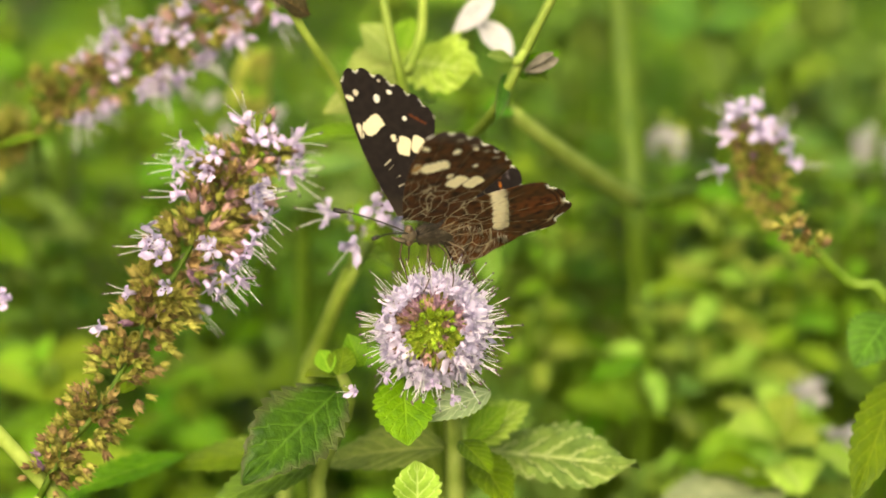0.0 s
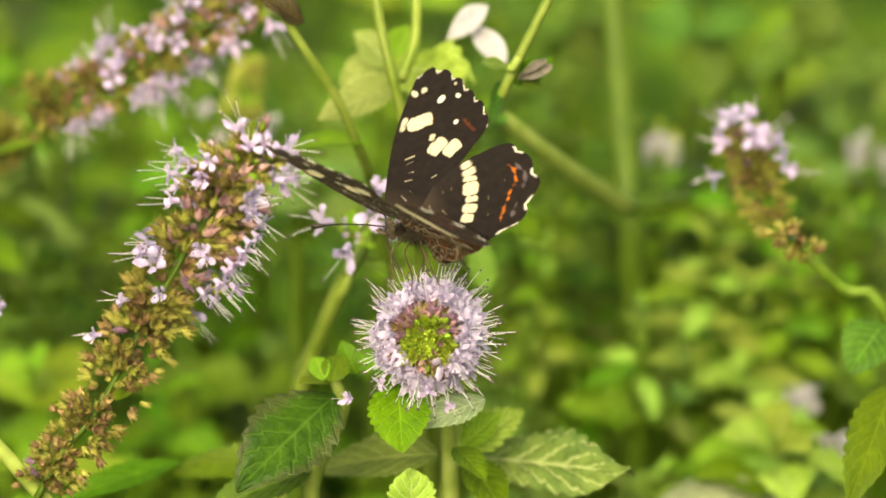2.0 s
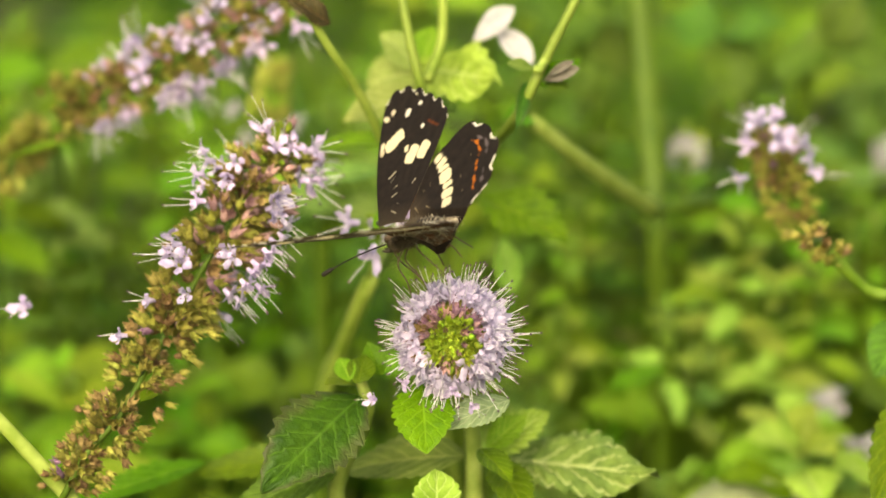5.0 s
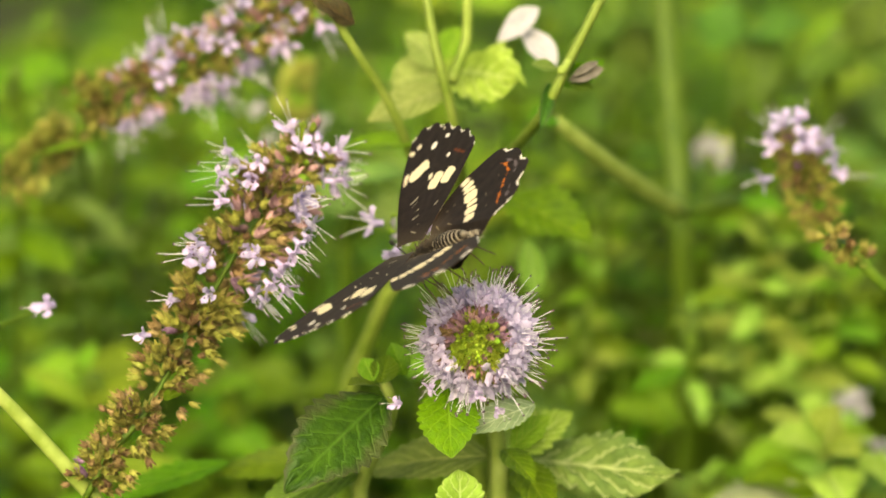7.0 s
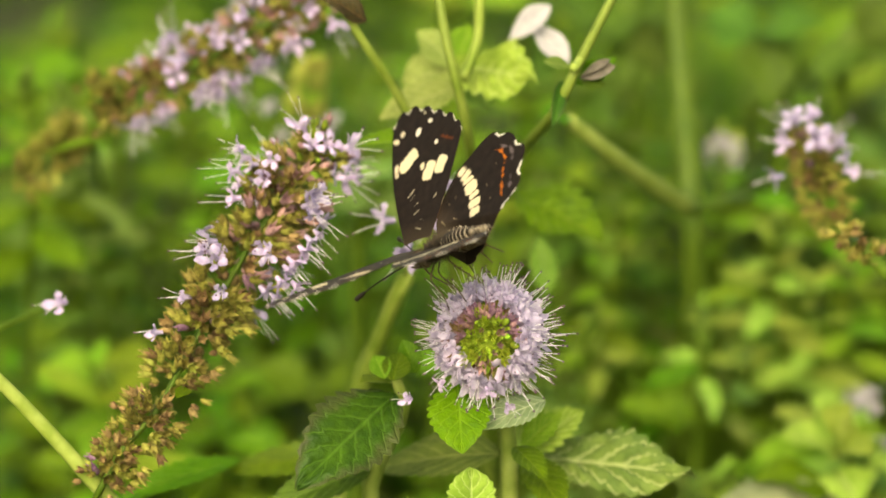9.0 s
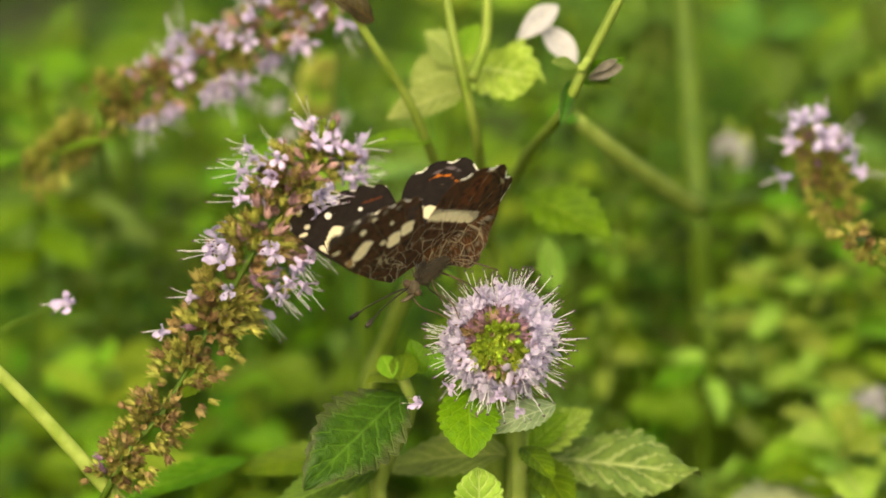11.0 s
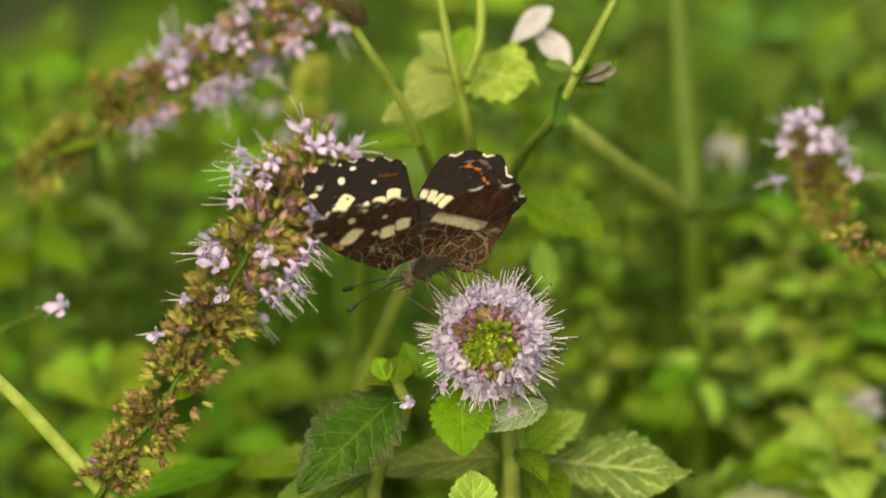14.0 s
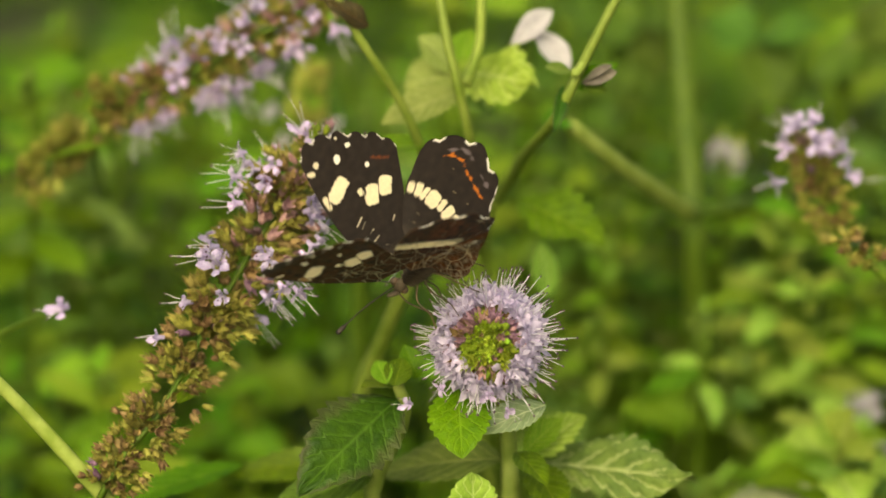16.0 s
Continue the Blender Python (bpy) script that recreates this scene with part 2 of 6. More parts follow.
def leaf_mesh(length, width, seed, material, nx=10, ny=44, teeth=11, fold=0.25, droop=0.15, ripple=0.05, broad=0.42, bite=0.2):
    """A toothed mint leaf from its base at the origin along +y, upper face to +z; mm. Cupped at the midrib and puffed between its veins."""
    rng = random.Random(seed)
    ph = rng.uniform(0, 6)
    verts, uvs, faces = [], [], []
    half = nx // 2
    for j in range(ny + 1):
        s = j / ny
        w = math.sin(math.pi * s ** (0.5 / (1 - broad) if broad != 0.5 else 1)) ** 0.8 * (1 - 0.25 * s)
        tooth = (s * teeth) % 1.0
        w = max(w, 0.02) * (1 + bite * (tooth ** 0.8 - 0.5) * min(1, 5 * s) * (0.8 + 0.4 * math.sin(3.1 * j + ph)))
        for i in range(-half, half + 1):
            x = i / half
            a = abs(x)
            edge = a ** 1.2
            yy = s * length + 0.05 * length * edge * math.sin(math.pi * s)
            xx = x * w * width / 2
            puff = abs(math.sin((s - 0.28 * a) * 22.0)) * math.sin(math.pi * min(a * 1.1, 1.0))
            zz = fold * abs(xx) - droop * length * s * s
            zz += ripple * width * (0.55 * puff + 0.5 * edge * math.sin(9 * s + ph + (2 if x > 0 else 0)))
            verts.append(Vector((xx, yy, zz)) * MM)
            uvs.append((x, s))
    c = 2 * half + 1
    for j in range(ny):
        for i in range(c - 1):
            faces.append((j * c + i, j * c + i + 1, (j + 1) * c + i + 1, (j + 1) * c + i))
    return mesh_of("leaf", verts, faces, material, uvs)


def leaf_pose(base, tip, face):
    """A pose at base with +y towards tip and +z as near as may be to face."""
    y = (Vector(tip) - Vector(base)).normalized()
    x = y.cross(Vector(face)).normalized()
    z = x.cross(y)
    m = Matrix((x, y, z)).transposed().to_4x4()
    return Matrix.Translation(base) @ m


def leaf(parent, base, tip, face, width, seed, material, label="", **kw):
    """A leaf part spanned between two places of the world, under a thing that stands at its own pose."""
    size = (Vector(tip) - Vector(base)).length / MM
    inv = parent.matrix_basis.inverted()
    return part("leaf", leaf_mesh(size, width, seed, material, **kw), parent, inv @ leaf_pose(base, tip, face), label)


def world_stem(parent, pts, r0, r1, material=None, n=14, name="stem", label=""):
    path = smooth_path(pts, n)
    inv = parent.matrix_basis.inverted()
    path = [inv @ p for p in path]
    radii = [(r0 + (r1 - r0) * i / n) * MM for i in range(n + 1)]
    v, f = tube(path, radii, 8, 0.08)
    return part(name, mesh_of(name, v, f, material or STEM), parent, None, label)


# ---- pieces of the mint flowers ----
def floret_mesh(material, seed, open_=1.0):
    """A mint floret: a short tube that flares into four lobes."""
    rng = random.Random(seed)
    verts, faces = [], []
    sides = 8
    for r, z in ((0.35, 0), (0.45, 0.9), (0.75, 1.5)):
        for k in range(sides):
            w = 2 * math.pi * k / sides
            verts.append(Vector((r * math.cos(w), r * math.sin(w), z)) * MM)
    for i in range(2):
        for k in range(sides):
            k2 = (k + 1) % sides
            faces.append((i * sides + k, i * sides + k2, (i + 1) * sides + k2, (i + 1) * sides + k))
    for lobe in range(4):
        w0 = math.pi / 2 * lobe + rng.uniform(-0.3, 0.3)
        ln = rng.uniform(1.2, 1.9) * (1.25 if lobe == 0 else 1)
        lift, twist = rng.uniform(-0.35, 0.45), rng.uniform(-0.35, 0.35)
        b = len(verts)
        for j in range(5):
            s = j / 4
            for i in range(-2, 3):
                half = (0.40, 0.60, 0.68, 0.58, 0.30)[j] / 2 * rng.uniform(0.8, 1.2)
                rad = 0.7 + open_ * ln * s * 0.8 + (rng.uniform(-0.2, 0.12) - 0.10 * abs(i) + (0.1 if i % 2 else 0)) * (s > 0.9)
                z = 1.45 + ln * s * (1.1 - 0.55 * open_ + lift * s) - 0.4 * open_ * s * s - 0.10 * abs(i) + twist * i * s * 0.4 + rng.uniform(-0.07, 0.07)
                px = math.cos(w0) * rad - math.sin(w0) * half * i
                py = math.sin(w0) * rad + math.cos(w0) * half * i
                verts.append(Vector((px, py, z)) * MM)
        for j in range(4):
            for i in range(4):
                faces.append((b + j * 5 + i, b + j * 5 + i + 1, b + j * 5 + i + 6, b + j * 5 + i + 5))
    return mesh_of("floret", verts, faces, material)


def stamen_mesh(seed, length, bend):
    """A thin pale filament with a dark anther at its tip."""
    pts = []
    for j in range(5):
        t = j / 4
        pts.append(Vector((0.3 + 0.16 * length * t + bend * t * t, 0.12 * bend * math.sin(5 * t), 1.0 + length * t - 0.3 * bend * t * t)) * MM)
    v, f = tube(pts, [0.050 * MM, 0.048 * MM, 0.045 * MM, 0.042 * MM, 0.038 * MM], 4)
    fm = [0] * len(f)
    if seed % 5:
        tip, d = pts[-1], (pts[-1] - pts[-2]).normalized()
        v2, f2 = tube([tip - d * 0.1 * MM, tip + d * 0.06 * MM, tip + d * 0.2 * MM], [0.07 * MM, 0.19 * MM, 0.07 * MM], 5)
        f += [tuple(k + len(v) for k in q) for q in f2]
        v += v2
        fm += [1] * len(f2)
    return mesh_of("stamen", v, f, [FILAMENT, ANTHER], face_mats=fm)


def calyx_mesh(material, length=1.7, r=0.66):
    """A ribbed calyx with five pointed teeth."""
    verts, faces = [], []
    for rr, z in ((0.25, 0), (r * 0.9, length * 0.3), (r, length * 0.68)):
        for k in range(10):
            w = 2 * math.pi * k / 10
            q = rr * (1.06 if k % 2 else 0.94)
            verts.append(Vector((q * math.cos(w), q * math.sin(w), z)) * MM)
    for i in range(2):
        for k in range(10):
            k2 = (k + 1) % 10
            faces.append((i * 10 + k, i * 10 + k2, i * 10 + 10 + k2, i * 10 + 10 + k))
    for k in range(0, 10, 2):
        w = 2 * math.pi * (k + 1) / 10
        verts.append(Vector((r * 1.35 * math.cos(w), r * 1.35 * math.sin(w), length * 1.3)) * MM)
        t = len(verts) - 1
        faces.append((20 + k, 20 + k + 1, t))
        faces.append((20 + k + 1, 20 + (k + 2) % 10, t))
    faces.append(tuple(range(10))[::-1])
    return mesh_of("calyx", verts, faces, material)


def bud_mesh(material, length=1.9, r=0.62):
    v, f = lathe([(0.2, 0), (r * 0.8, length * 0.25), (r, length * 0.5), (r * 0.75, length * 0.78), (0.1, length)], 7)
    return mesh_of("bud", v, f, material)


OPENING = ((1, 1.0), (2, 0.8), (3, 1.15), (4, 0.6), (5, 0.95))
FLORETS = [floret_mesh(PETAL, s, o) for s, o in OPENING]
FLORETS_DEEP = [floret_mesh(PETAL_DEEP, s + 5, o) for s, o in OPENING]
FLORETS_WHITE = [floret_mesh(PETAL_WHITE, s, o) for s, o in OPENING]
STAMENS = [stamen_mesh(k, ln, b) for k, ln, b in ((1, 4.0, 0.6), (2, 5.2, -0.5), (3, 3.0, 1.0), (4, 4.5, 0.2), (6, 3.6, -0.9))]
CALYCES = [calyx_mesh(CALYX_OLIVE), calyx_mesh(CALYX_BROWN, 1.5), calyx_mesh(CALYX_PURPLE, 2.0, 0.6), calyx_mesh(CALYX_PINK, 1.8, 0.6), calyx_mesh(BUD_YOUNG, 1.6, 0.4), calyx_mesh(CALYX_LIGHT, 1.9, 0.6)]
BUDS = [bud_mesh(BUD, 1.9, 0.55), bud_mesh(CALYX_PURPLE, 2.2, 0.5), bud_mesh(PETAL_DEEP, 1.4, 0.45), bud_mesh(BUD_YOUNG, 1.7, 0.42), bud_mesh(CALYX_PINK, 1.9, 0.5)]


def put_floret(parent, m, rng, stamens=True, kind=None, counts=(1, 2, 2, 3)):
    k = rng.randrange(5)
    fl = part("floret", (kind or FLORETS)[k], parent, m)
    if stamens:
        for q in rng.sample(range(4), rng.choice(counts)):
            part("stamen", STAMENS[rng.randrange(5)], fl, Matrix.Rotation(math.pi / 2 * q + rng.uniform(-0.5, 0.5), 4, "Z"))
    return fl


def flower_head(owner, centre, axis, radius, seed, size=1.0):
    """A round mint head seen towards its tip: green buds in the middle, purple calyces round them, open florets at the rim. Poses in the owner's space."""
    rng = random.Random(seed)
    axis = Vector(axis).normalized()
    side = axis.cross(Vector((0, 0, 1))).normalized()
    over = side.cross(axis)
    v, f = lathe([(0.4, -radius * 0.95), (radius * 0.75, -radius * 0.5), (radius * 0.9, 0), (radius * 0.72, radius * 0.5), (0.3, radius * 0.86)], 14)
    part("core", mesh_of("core", v, f, BUD), owner, aim(centre, axis))
    low = (axis - over * 0.13 - side * 0.02).normalized()
    for i in range(150):
        c = 1 - 0.19 * (i + 0.5) / 150
        ph = i * 2.39996
        out = low * c + (side * math.cos(ph) + over * math.sin(ph)) * math.sin(math.acos(c))
        out = (out + Vector([rng.uniform(-0.12, 0.12) for _ in range(3)])).normalized()
        u = rng.random()
        mesh = CALYCES[4] if u < 0.75 else BUDS[3] if u < 1.25 - 0.008 * i else BUDS[0] if u < 0.92 else CALYCES[3]
        part("bud", mesh, owner, aim(centre + out * (radius * rng.uniform(0.70, 0.92) * MM), out + axis * 0.3, ph, size * (0.55 + 0.0022 * i) * rng.uniform(0.65, 1.3)))
    n = 440
    for i in range(n):
        c = 1 - 1.66 * (i + 0.5) / n
        th = math.acos(c)
        ph = i * 2.39996
        out = axis * c + (side * math.cos(ph) + over * math.sin(ph)) * math.sin(th)
        up = out.dot(over)
        way = math.degrees(math.atan2(up, -out.dot(side)))
        deg = math.degrees(th) + rng.uniform(-5, 5) - 15 * up      # the purple calyces stand mostly over the green middle
        out = (out + Vector([rng.uniform(-0.11, 0.11) for _ in range(3)])).normalized()
        place = centre + out * (radius * 0.8 * MM)
        if th < radians(31) or th < radians(42) and up < 0:
            continue
        if -98 < way < -62 and 40 < deg < 112 and rng.random() < 0.8:      # a gap where florets have dropped
            part("calyx", CALYCES[rng.choice((0, 5, 3))], owner, aim(place, out, rng.uniform(0, 6), size * rng.uniform(0.6, 0.9)))
        elif deg < 46:
            part("calyx", rng.choice((CALYCES[2], CALYCES[2], BUDS[1], CALYCES[1], CALYCES[3], BUDS[4])), owner, aim(place, out, rng.uniform(0, 6), size * rng.uniform(0.6, 1.0)))
        elif abs(way) > 150 and rng.random() < 0.36 or i % 6 == 0 or deg > 108 and i % 2:
            part("calyx", CALYCES[rng.choice((0, 1, 1, 3))], owner, aim(place, out, rng.uniform(0, 6), size * rng.uniform(0.7, 1.0)))
        elif deg < 108 or rng.random() < 0.5:
            long_ = abs(way) < 110
            put_floret(owner, aim(place + out * rng.uniform(0.0, 0.9) * MM, out, rng.uniform(0, 6), size * rng.uniform(0.66, 1.0) * (1.05 if long_ else 0.9)), rng, rng.random() < (0.68 if long_ else 0.5))


def spike(owner, pts, radius, seed, whorls, flowering, n_each=20, size=1.0, tight=0.42, olive=0.7, light=0.0, taper=0.0):
    """Whorls of calyces strung on a stem from the tip down; pts are places of the world, flowering(s) gives the share of open florets at s."""
    rng = random.Random(seed)
    inv = owner.matrix_basis.inverted()
    path = [inv @ p for p in smooth_path(pts, 60)]
    for w in range(whorls):
        s = (w + 0.3) / whorls
        grow = min(1.0, 0.6 + 3.0 * s) * (1 + 0.25 * s if tight > 0.4 else 1.2 + 0.05 * s)
        grow *= 1 - taper * max(0.0, s - 0.35) / 0.65
        share = flowering(s)
        each = int(n_each * (1.25 if s < 0.5 else 1))
        for k in range(each):
            f = min(max(s + rng.uniform(-1, 1) * (0.42 if s < 0.5 else tight) / whorls, 0), 0.999) * 60
            i = int(f)
            c = path[i].lerp(path[min(i + 1, 60)], f - i)
            d = (path[max(i - 1, 0)] - path[min(i + 2, 60)]).normalized()
            a = d.cross(Vector((0.31, 0.2, 0.9))).normalized()
            b = d.cross(a)
            ph = 2 * math.pi * (k + rng.random()) / each
            out = (a * math.cos(ph) + b * math.sin(ph) + d * rng.uniform(-0.35, 0.8) + Vector([rng.uniform(-0.25, 0.25) for _ in range(3)])).normalized()
            r = radius * grow * rng.uniform(0.2, 1.05)
            place = c + out * (r * 0.55 * MM)
            m = aim(place, out, rng.uniform(0, 6), size * rng.uniform(0.7, 1.1) * (0.7 + 0.3 * grow) * (0.86 if s > 0.5 else 1))
            u = rng.random()
            if u < share:
                put_floret(owner, aim(c + out * (radius * grow * 0.58 * MM), out, rng.uniform(0, 6), size * rng.uniform(0.8, 1.2)), rng, rng.random() < 0.85, FLORETS_DEEP, (3, 4, 4))
            elif s < 0.12 and light < 0.5:
                part("bud", rng.choice((BUDS[4], CALYCES[5], CALYCES[0], CALYCES[0], CALYCES[3], BUDS[0])), owner, m)
            elif u < share + 0.05 and share > 0.05:
                part("bud", BUDS[2], owner, aim(c + out * (radius * grow * 0.8 * MM), out, 0, size * 0.8))
            else:
                part("calyx", CALYCES[5 if rng.random() < light else 3 if share > 0.02 and rng.random() < 0.3 else 0 if rng.random() < olive else 1 if rng.random() < 0.93 else 2], owner, m)


# ---- ground ----
def build_ground():
    n = 40
    verts, faces = [], []
    for j in range(n + 1):
        for i in range(n + 1):
            x = math.copysign(abs(i / n * 2 - 1) ** 4, i - n / 2) * 400
            y = math.copysign(abs(j / n * 2 - 1) ** 4, j - n / 2) * 400
            z = 0.02 * noise.noise(Vector((x * 2.0, y * 2.0, 0))) if abs(x) + abs(y) < 20 else 0
            verts.append((x, y, z))
    c = n + 1
    for j in range(n):
        for i in range(n):
            faces.append((j * c + i, j * c + i + 1, (j + 1) * c + i + 1, (j + 1) * c + i))
    tagged(new("ground", mesh_of("ground", verts, faces, SOIL)), "damp dark soil under the mint thicket", "ground", kind="structure")


# ---- the mint in front ----
def build_main_flower():
    base = at(1.07, -70.59, 25)
    owner = thing("mint_flower", Matrix.Translation(base), "round lilac water mint flower head with green centre", "flower", "flowering mint")
    centre = at(-1.27, -9.46, 3) - base
    axis = (-AHEAD * 1.0 - UP * 0.02 - RIGHT * 0.02)
    flower_head(owner, centre, axis, 5.2, 5, 0.9)
    world_stem(owner, [at(-1.27, -9.93, 8), at(0.07, -14.60, 14), at(1.27, -21.26, 18), at(1.47, -30.59, 20), base], 0.75, 1.3)
    leaf(owner, at(-4.80, -14.20, 6), at(-4.2, -22.9, -1), -AHEAD + UP * 0.35, 8.6, 3, LEAF_SHADE, "green hanging leaf", fold=0.2, droop=0.05, broad=0.5, ripple=0.03)
    leaf(owner, at(5.6, -16.9, 8), at(-2.2, -19.6, 3), -AHEAD + UP * 0.5, 4.6, 4, LEAF_GREY, "pale grey-green bract", fold=0.25)
    rng = random.Random(4)
    for p, w in ((at(-10.13, -16.80, 0), (-0.5, -0.6, 0.3)), (at(1.07, -17.26, 1), (0.3, -0.7, -0.2)), (at(-1.27, -15.40, -2), (0.1, -0.9, -0.4)), (at(-6.27, -14.60, -1), (-0.6, -0.6, -0.4))):
        put_floret(owner, aim(p - base, w, 1.0, 0.58), rng, True, FLORETS_DEEP)
    return owner


def build_leaf_plant():
    base = at(2.07, -70.59, 28)
    owner = thing("mint_plant", Matrix.Translation(base), "leafy mint plant with veined toothed leaves", "plant", "mint plants")
    world_stem(owner, [at(1.07, -19.60, 22), at(1.33, -25.93, 24), at(1.47, -33.93, 24), base], 0.95, 1.6)
    leaf(owner, at(3.40, -23.73, 28), at(23.06, -25.39, 18), UP * 0.65 - AHEAD * 0.85, 11.0, 11, LEAF_VEINED, "large pale green leaf with raised veins", fold=0.12, droop=0.03, ripple=0.26, ny=72, nx=14, teeth=12, bite=0.26, broad=0.3)
    leaf(owner, at(0.40, -23.40, 20), at(-14.93, -23.60, 26), UP * 0.7 - AHEAD * 0.7, 9.0, 12, LEAF_PALE, "dull grey-green leaf", fold=0.15)
    leaf(owner, at(-2.93, -34.59, 10), at(-3.07, -25.13, 6), -AHEAD + UP * 0.3, 7.0, 13, LEAF_SUN, "yellow-green leaf tip", fold=0.15, broad=0.72, droop=0.02, ripple=0.1)
    leaf(owner, at(3.07, -23.26, 20), at(10.06, -17.60, 22), UP * 0.6 - AHEAD * 0.9, 5.5, 14, LEAF_SUN, bite=0.45, teeth=7, ripple=0.12)
    leaf(owner, at(2.93, -22.60, 18), at(7.40, -18.26, 18), UP * 0.5 - AHEAD * 0.9, 4.0, 17, LEAF_BRIGHT, bite=0.4, teeth=7, ripple=0.12)
    leaf(owner, at(2.07, -22.60, 14), at(5.73, -25.59, 8), UP * 0.8 - AHEAD * 0.6, 4.0, 15, LEAF)
    leaf(owner, at(3.73, -23.93, 20), at(7.73, -29.26, 10), UP * 0.6 - AHEAD * 0.8, 6.0, 16, LEAF)


def build_dark_leaf_plant():
    base = at(-12.26, -70.59, 30)
    owner = thing("mint_plant", Matrix.Translation(base), "dark green mint shoot with a purplish leaf", "plant", "mint plants")
    world_stem(owner, [at(-12.26, -13.93, 14), at(-11.26, -18.60, 16), at(-14.93, -27.26, 20), at(-13.26, -37.26, 22), base], 0.7, 1.4)
    leaf(owner, at(-12.26, -16.60, 12), at(-22.93, -26.26, 0), UP * 0.3 - AHEAD * 1.0, 11.5, 21, LEAF_TINGED, "dark green leaf with purplish edge", fold=0.25, ripple=0.09, ny=60, nx=12, teeth=10, bite=0.24)
    leaf(owner, at(-12.93, -15.13, 12), at(-15.93, -14.26, 6), UP * 0.8 - AHEAD * 0.6, 3.2, 22, LEAF_BRIGHT)
    leaf(owner, at(-13.26, -14.60, 12), at(-14.60, -11.60, 14), UP * 0.3 - AHEAD * 0.8, 3.0, 23, LEAF_BRIGHT)
    leaf(owner, at(-12.40, -14.93, 12), at(-11.46, -11.26, 14), UP * 0.3 - AHEAD * 0.8, 4.0, 24, LEAF)
    leaf(owner, at(-9.60, -13.93, 16), at(-11.26, -9.93, 16), UP * 0.2 - AHEAD * 0.9, 3.5, 25, LEAF)
    leaf(owner, at(-15.93, -23.26, 30), at(-32.26, -24.93, 28), UP * 0.4 - AHEAD * 0.9, 5.0, 26, LEAF, bite=0.35, fold=0.3)
    leaf(owner, at(-14.93, -25.26, 18), at(-27.59, -29.26, 14), UP * 0.7 - AHEAD * 0.7, 7.0, 27, LEAF_DARK)
    leaf(owner, at(-30.26, -24.26, 30), at(-45.26, -27.93, 22), UP * 0.6 - AHEAD * 0.7, 4.5, 28, LEAF, bite=0.35)


def build_left_spike():
    base = at(-56.26, -57.26, 17)
    owner = thing("mint_spike", Matrix.Translation(base), "curving mint spike, lilac florets above, brown seed whorls below", "flower", "flowering mint")
    pts = [at(-21.20, 12.20, 19), at(-24.40, 8.20, 17), at(-28.59, 2.07, 15), at(-32.93, -5.27, 12), at(-36.59, -11.93, 11), at(-40.26, -18.60, 8), at(-44.26, -23.26, 7), at(-47.59, -29.26, 8)]
    world_stem(owner, pts, 0.25, 0.42, STEM_DARK, n=24)
    world_stem(owner, [at(-47.59, -29.26, 8), at(-50.92, -35.93, 10), base], 0.5, 0.9, name="lower_stem")
    spike(owner, pts, 7.0, 31, 7, lambda s: 0.042 if s < 0.36 else 0.0, 92, 0.92, 0.35, olive=0.66, light=0.08, taper=0.34)
    rng = random.Random(2)
    left, front, right = Vector((-1, -0.3, 0.1)), Vector((-0.2, -1, 0.1)), Vector((0.7, -0.5, -0.6))
    for p, w in ((at(-29.2, 11.4, 16), left), (at(-28.4, 10.6, 14), left), (at(-27.5, 9.3, 12), front), (at(-29.9, 8.3, 13), left), (at(-30.4, 6.6, 12), left),
                 (at(-20.4, 9.6, 17), RIGHT), (at(-33.2, 1.5, 10), left), (at(-32.6, 0.6, 9), front), (at(-27.7, 1.0, 8), front), (at(-27.0, 0.2, 8), front), (at(-23.6, 1.0, 11), right), (at(-25.4, -1.3, 10), right),
                 (at(-24.9, -0.4, 11), right), (at(-28.2, -3.8, 10), right), (at(-32.5, -4.1, 7), front), (at(-36.2, -5.1, 9), left), (at(-39.6, -9.3, 7), left),
                 (at(-18.6, 10.3, 17), RIGHT), (at(-19.2, 9.0, 16), RIGHT), (at(-17.9, 9.2, 17), RIGHT), (at(-22.6, 5.4, 12), right), (at(-21.4, 4.5, 13), right), (at(-21.8, 2.9, 12), right),
                 (at(-22.8, 2.2, 11), right), (at(-26.2, -2.7, 9), right), (at(-24.4, -3.2, 10), right), (at(-26.9, -4.6, 10), right), (at(-30.6, 9.8, 14), left), 
                 (at(-30.0, 12.6, 16), left), (at(-26.6, 11.4, 13), front), (at(-34.0, 0.3, 10), left)):
        put_floret(owner, aim(owner.matrix_basis.inverted() @ p, w, rng.uniform(0, 6), rng.uniform(0.64, 0.84)), rng, True, FLORETS_DEEP, (2, 3, 3))
    leaf(owner, at(-21.3, 11.8, 17), at(-22.2, 15.4, 15), -AHEAD, 2.4, 32, LEAF_BRIGHT, nx=4, ny=8, teeth=3)
    leaf(owner, at(-36.26, -15.93, 7), at(-37.93, -16.60, 4), UP - AHEAD, 2.2, 33, LEAF, nx=4, ny=8, teeth=3)


def build_thick_stem():
    base = at(-29.59, -63.92, 40)
    owner = thing("mint_shoot", Matrix.Translation(base), "thick pale green bare mint shoot", "plant")
    world_stem(owner, [at(-62.25, -11.93, 0), at(-55.59, -18.46, 4), at(-48.26, -26.46, 8), at(-40.93, -35.93, 16), base], 0.8, 1.2)


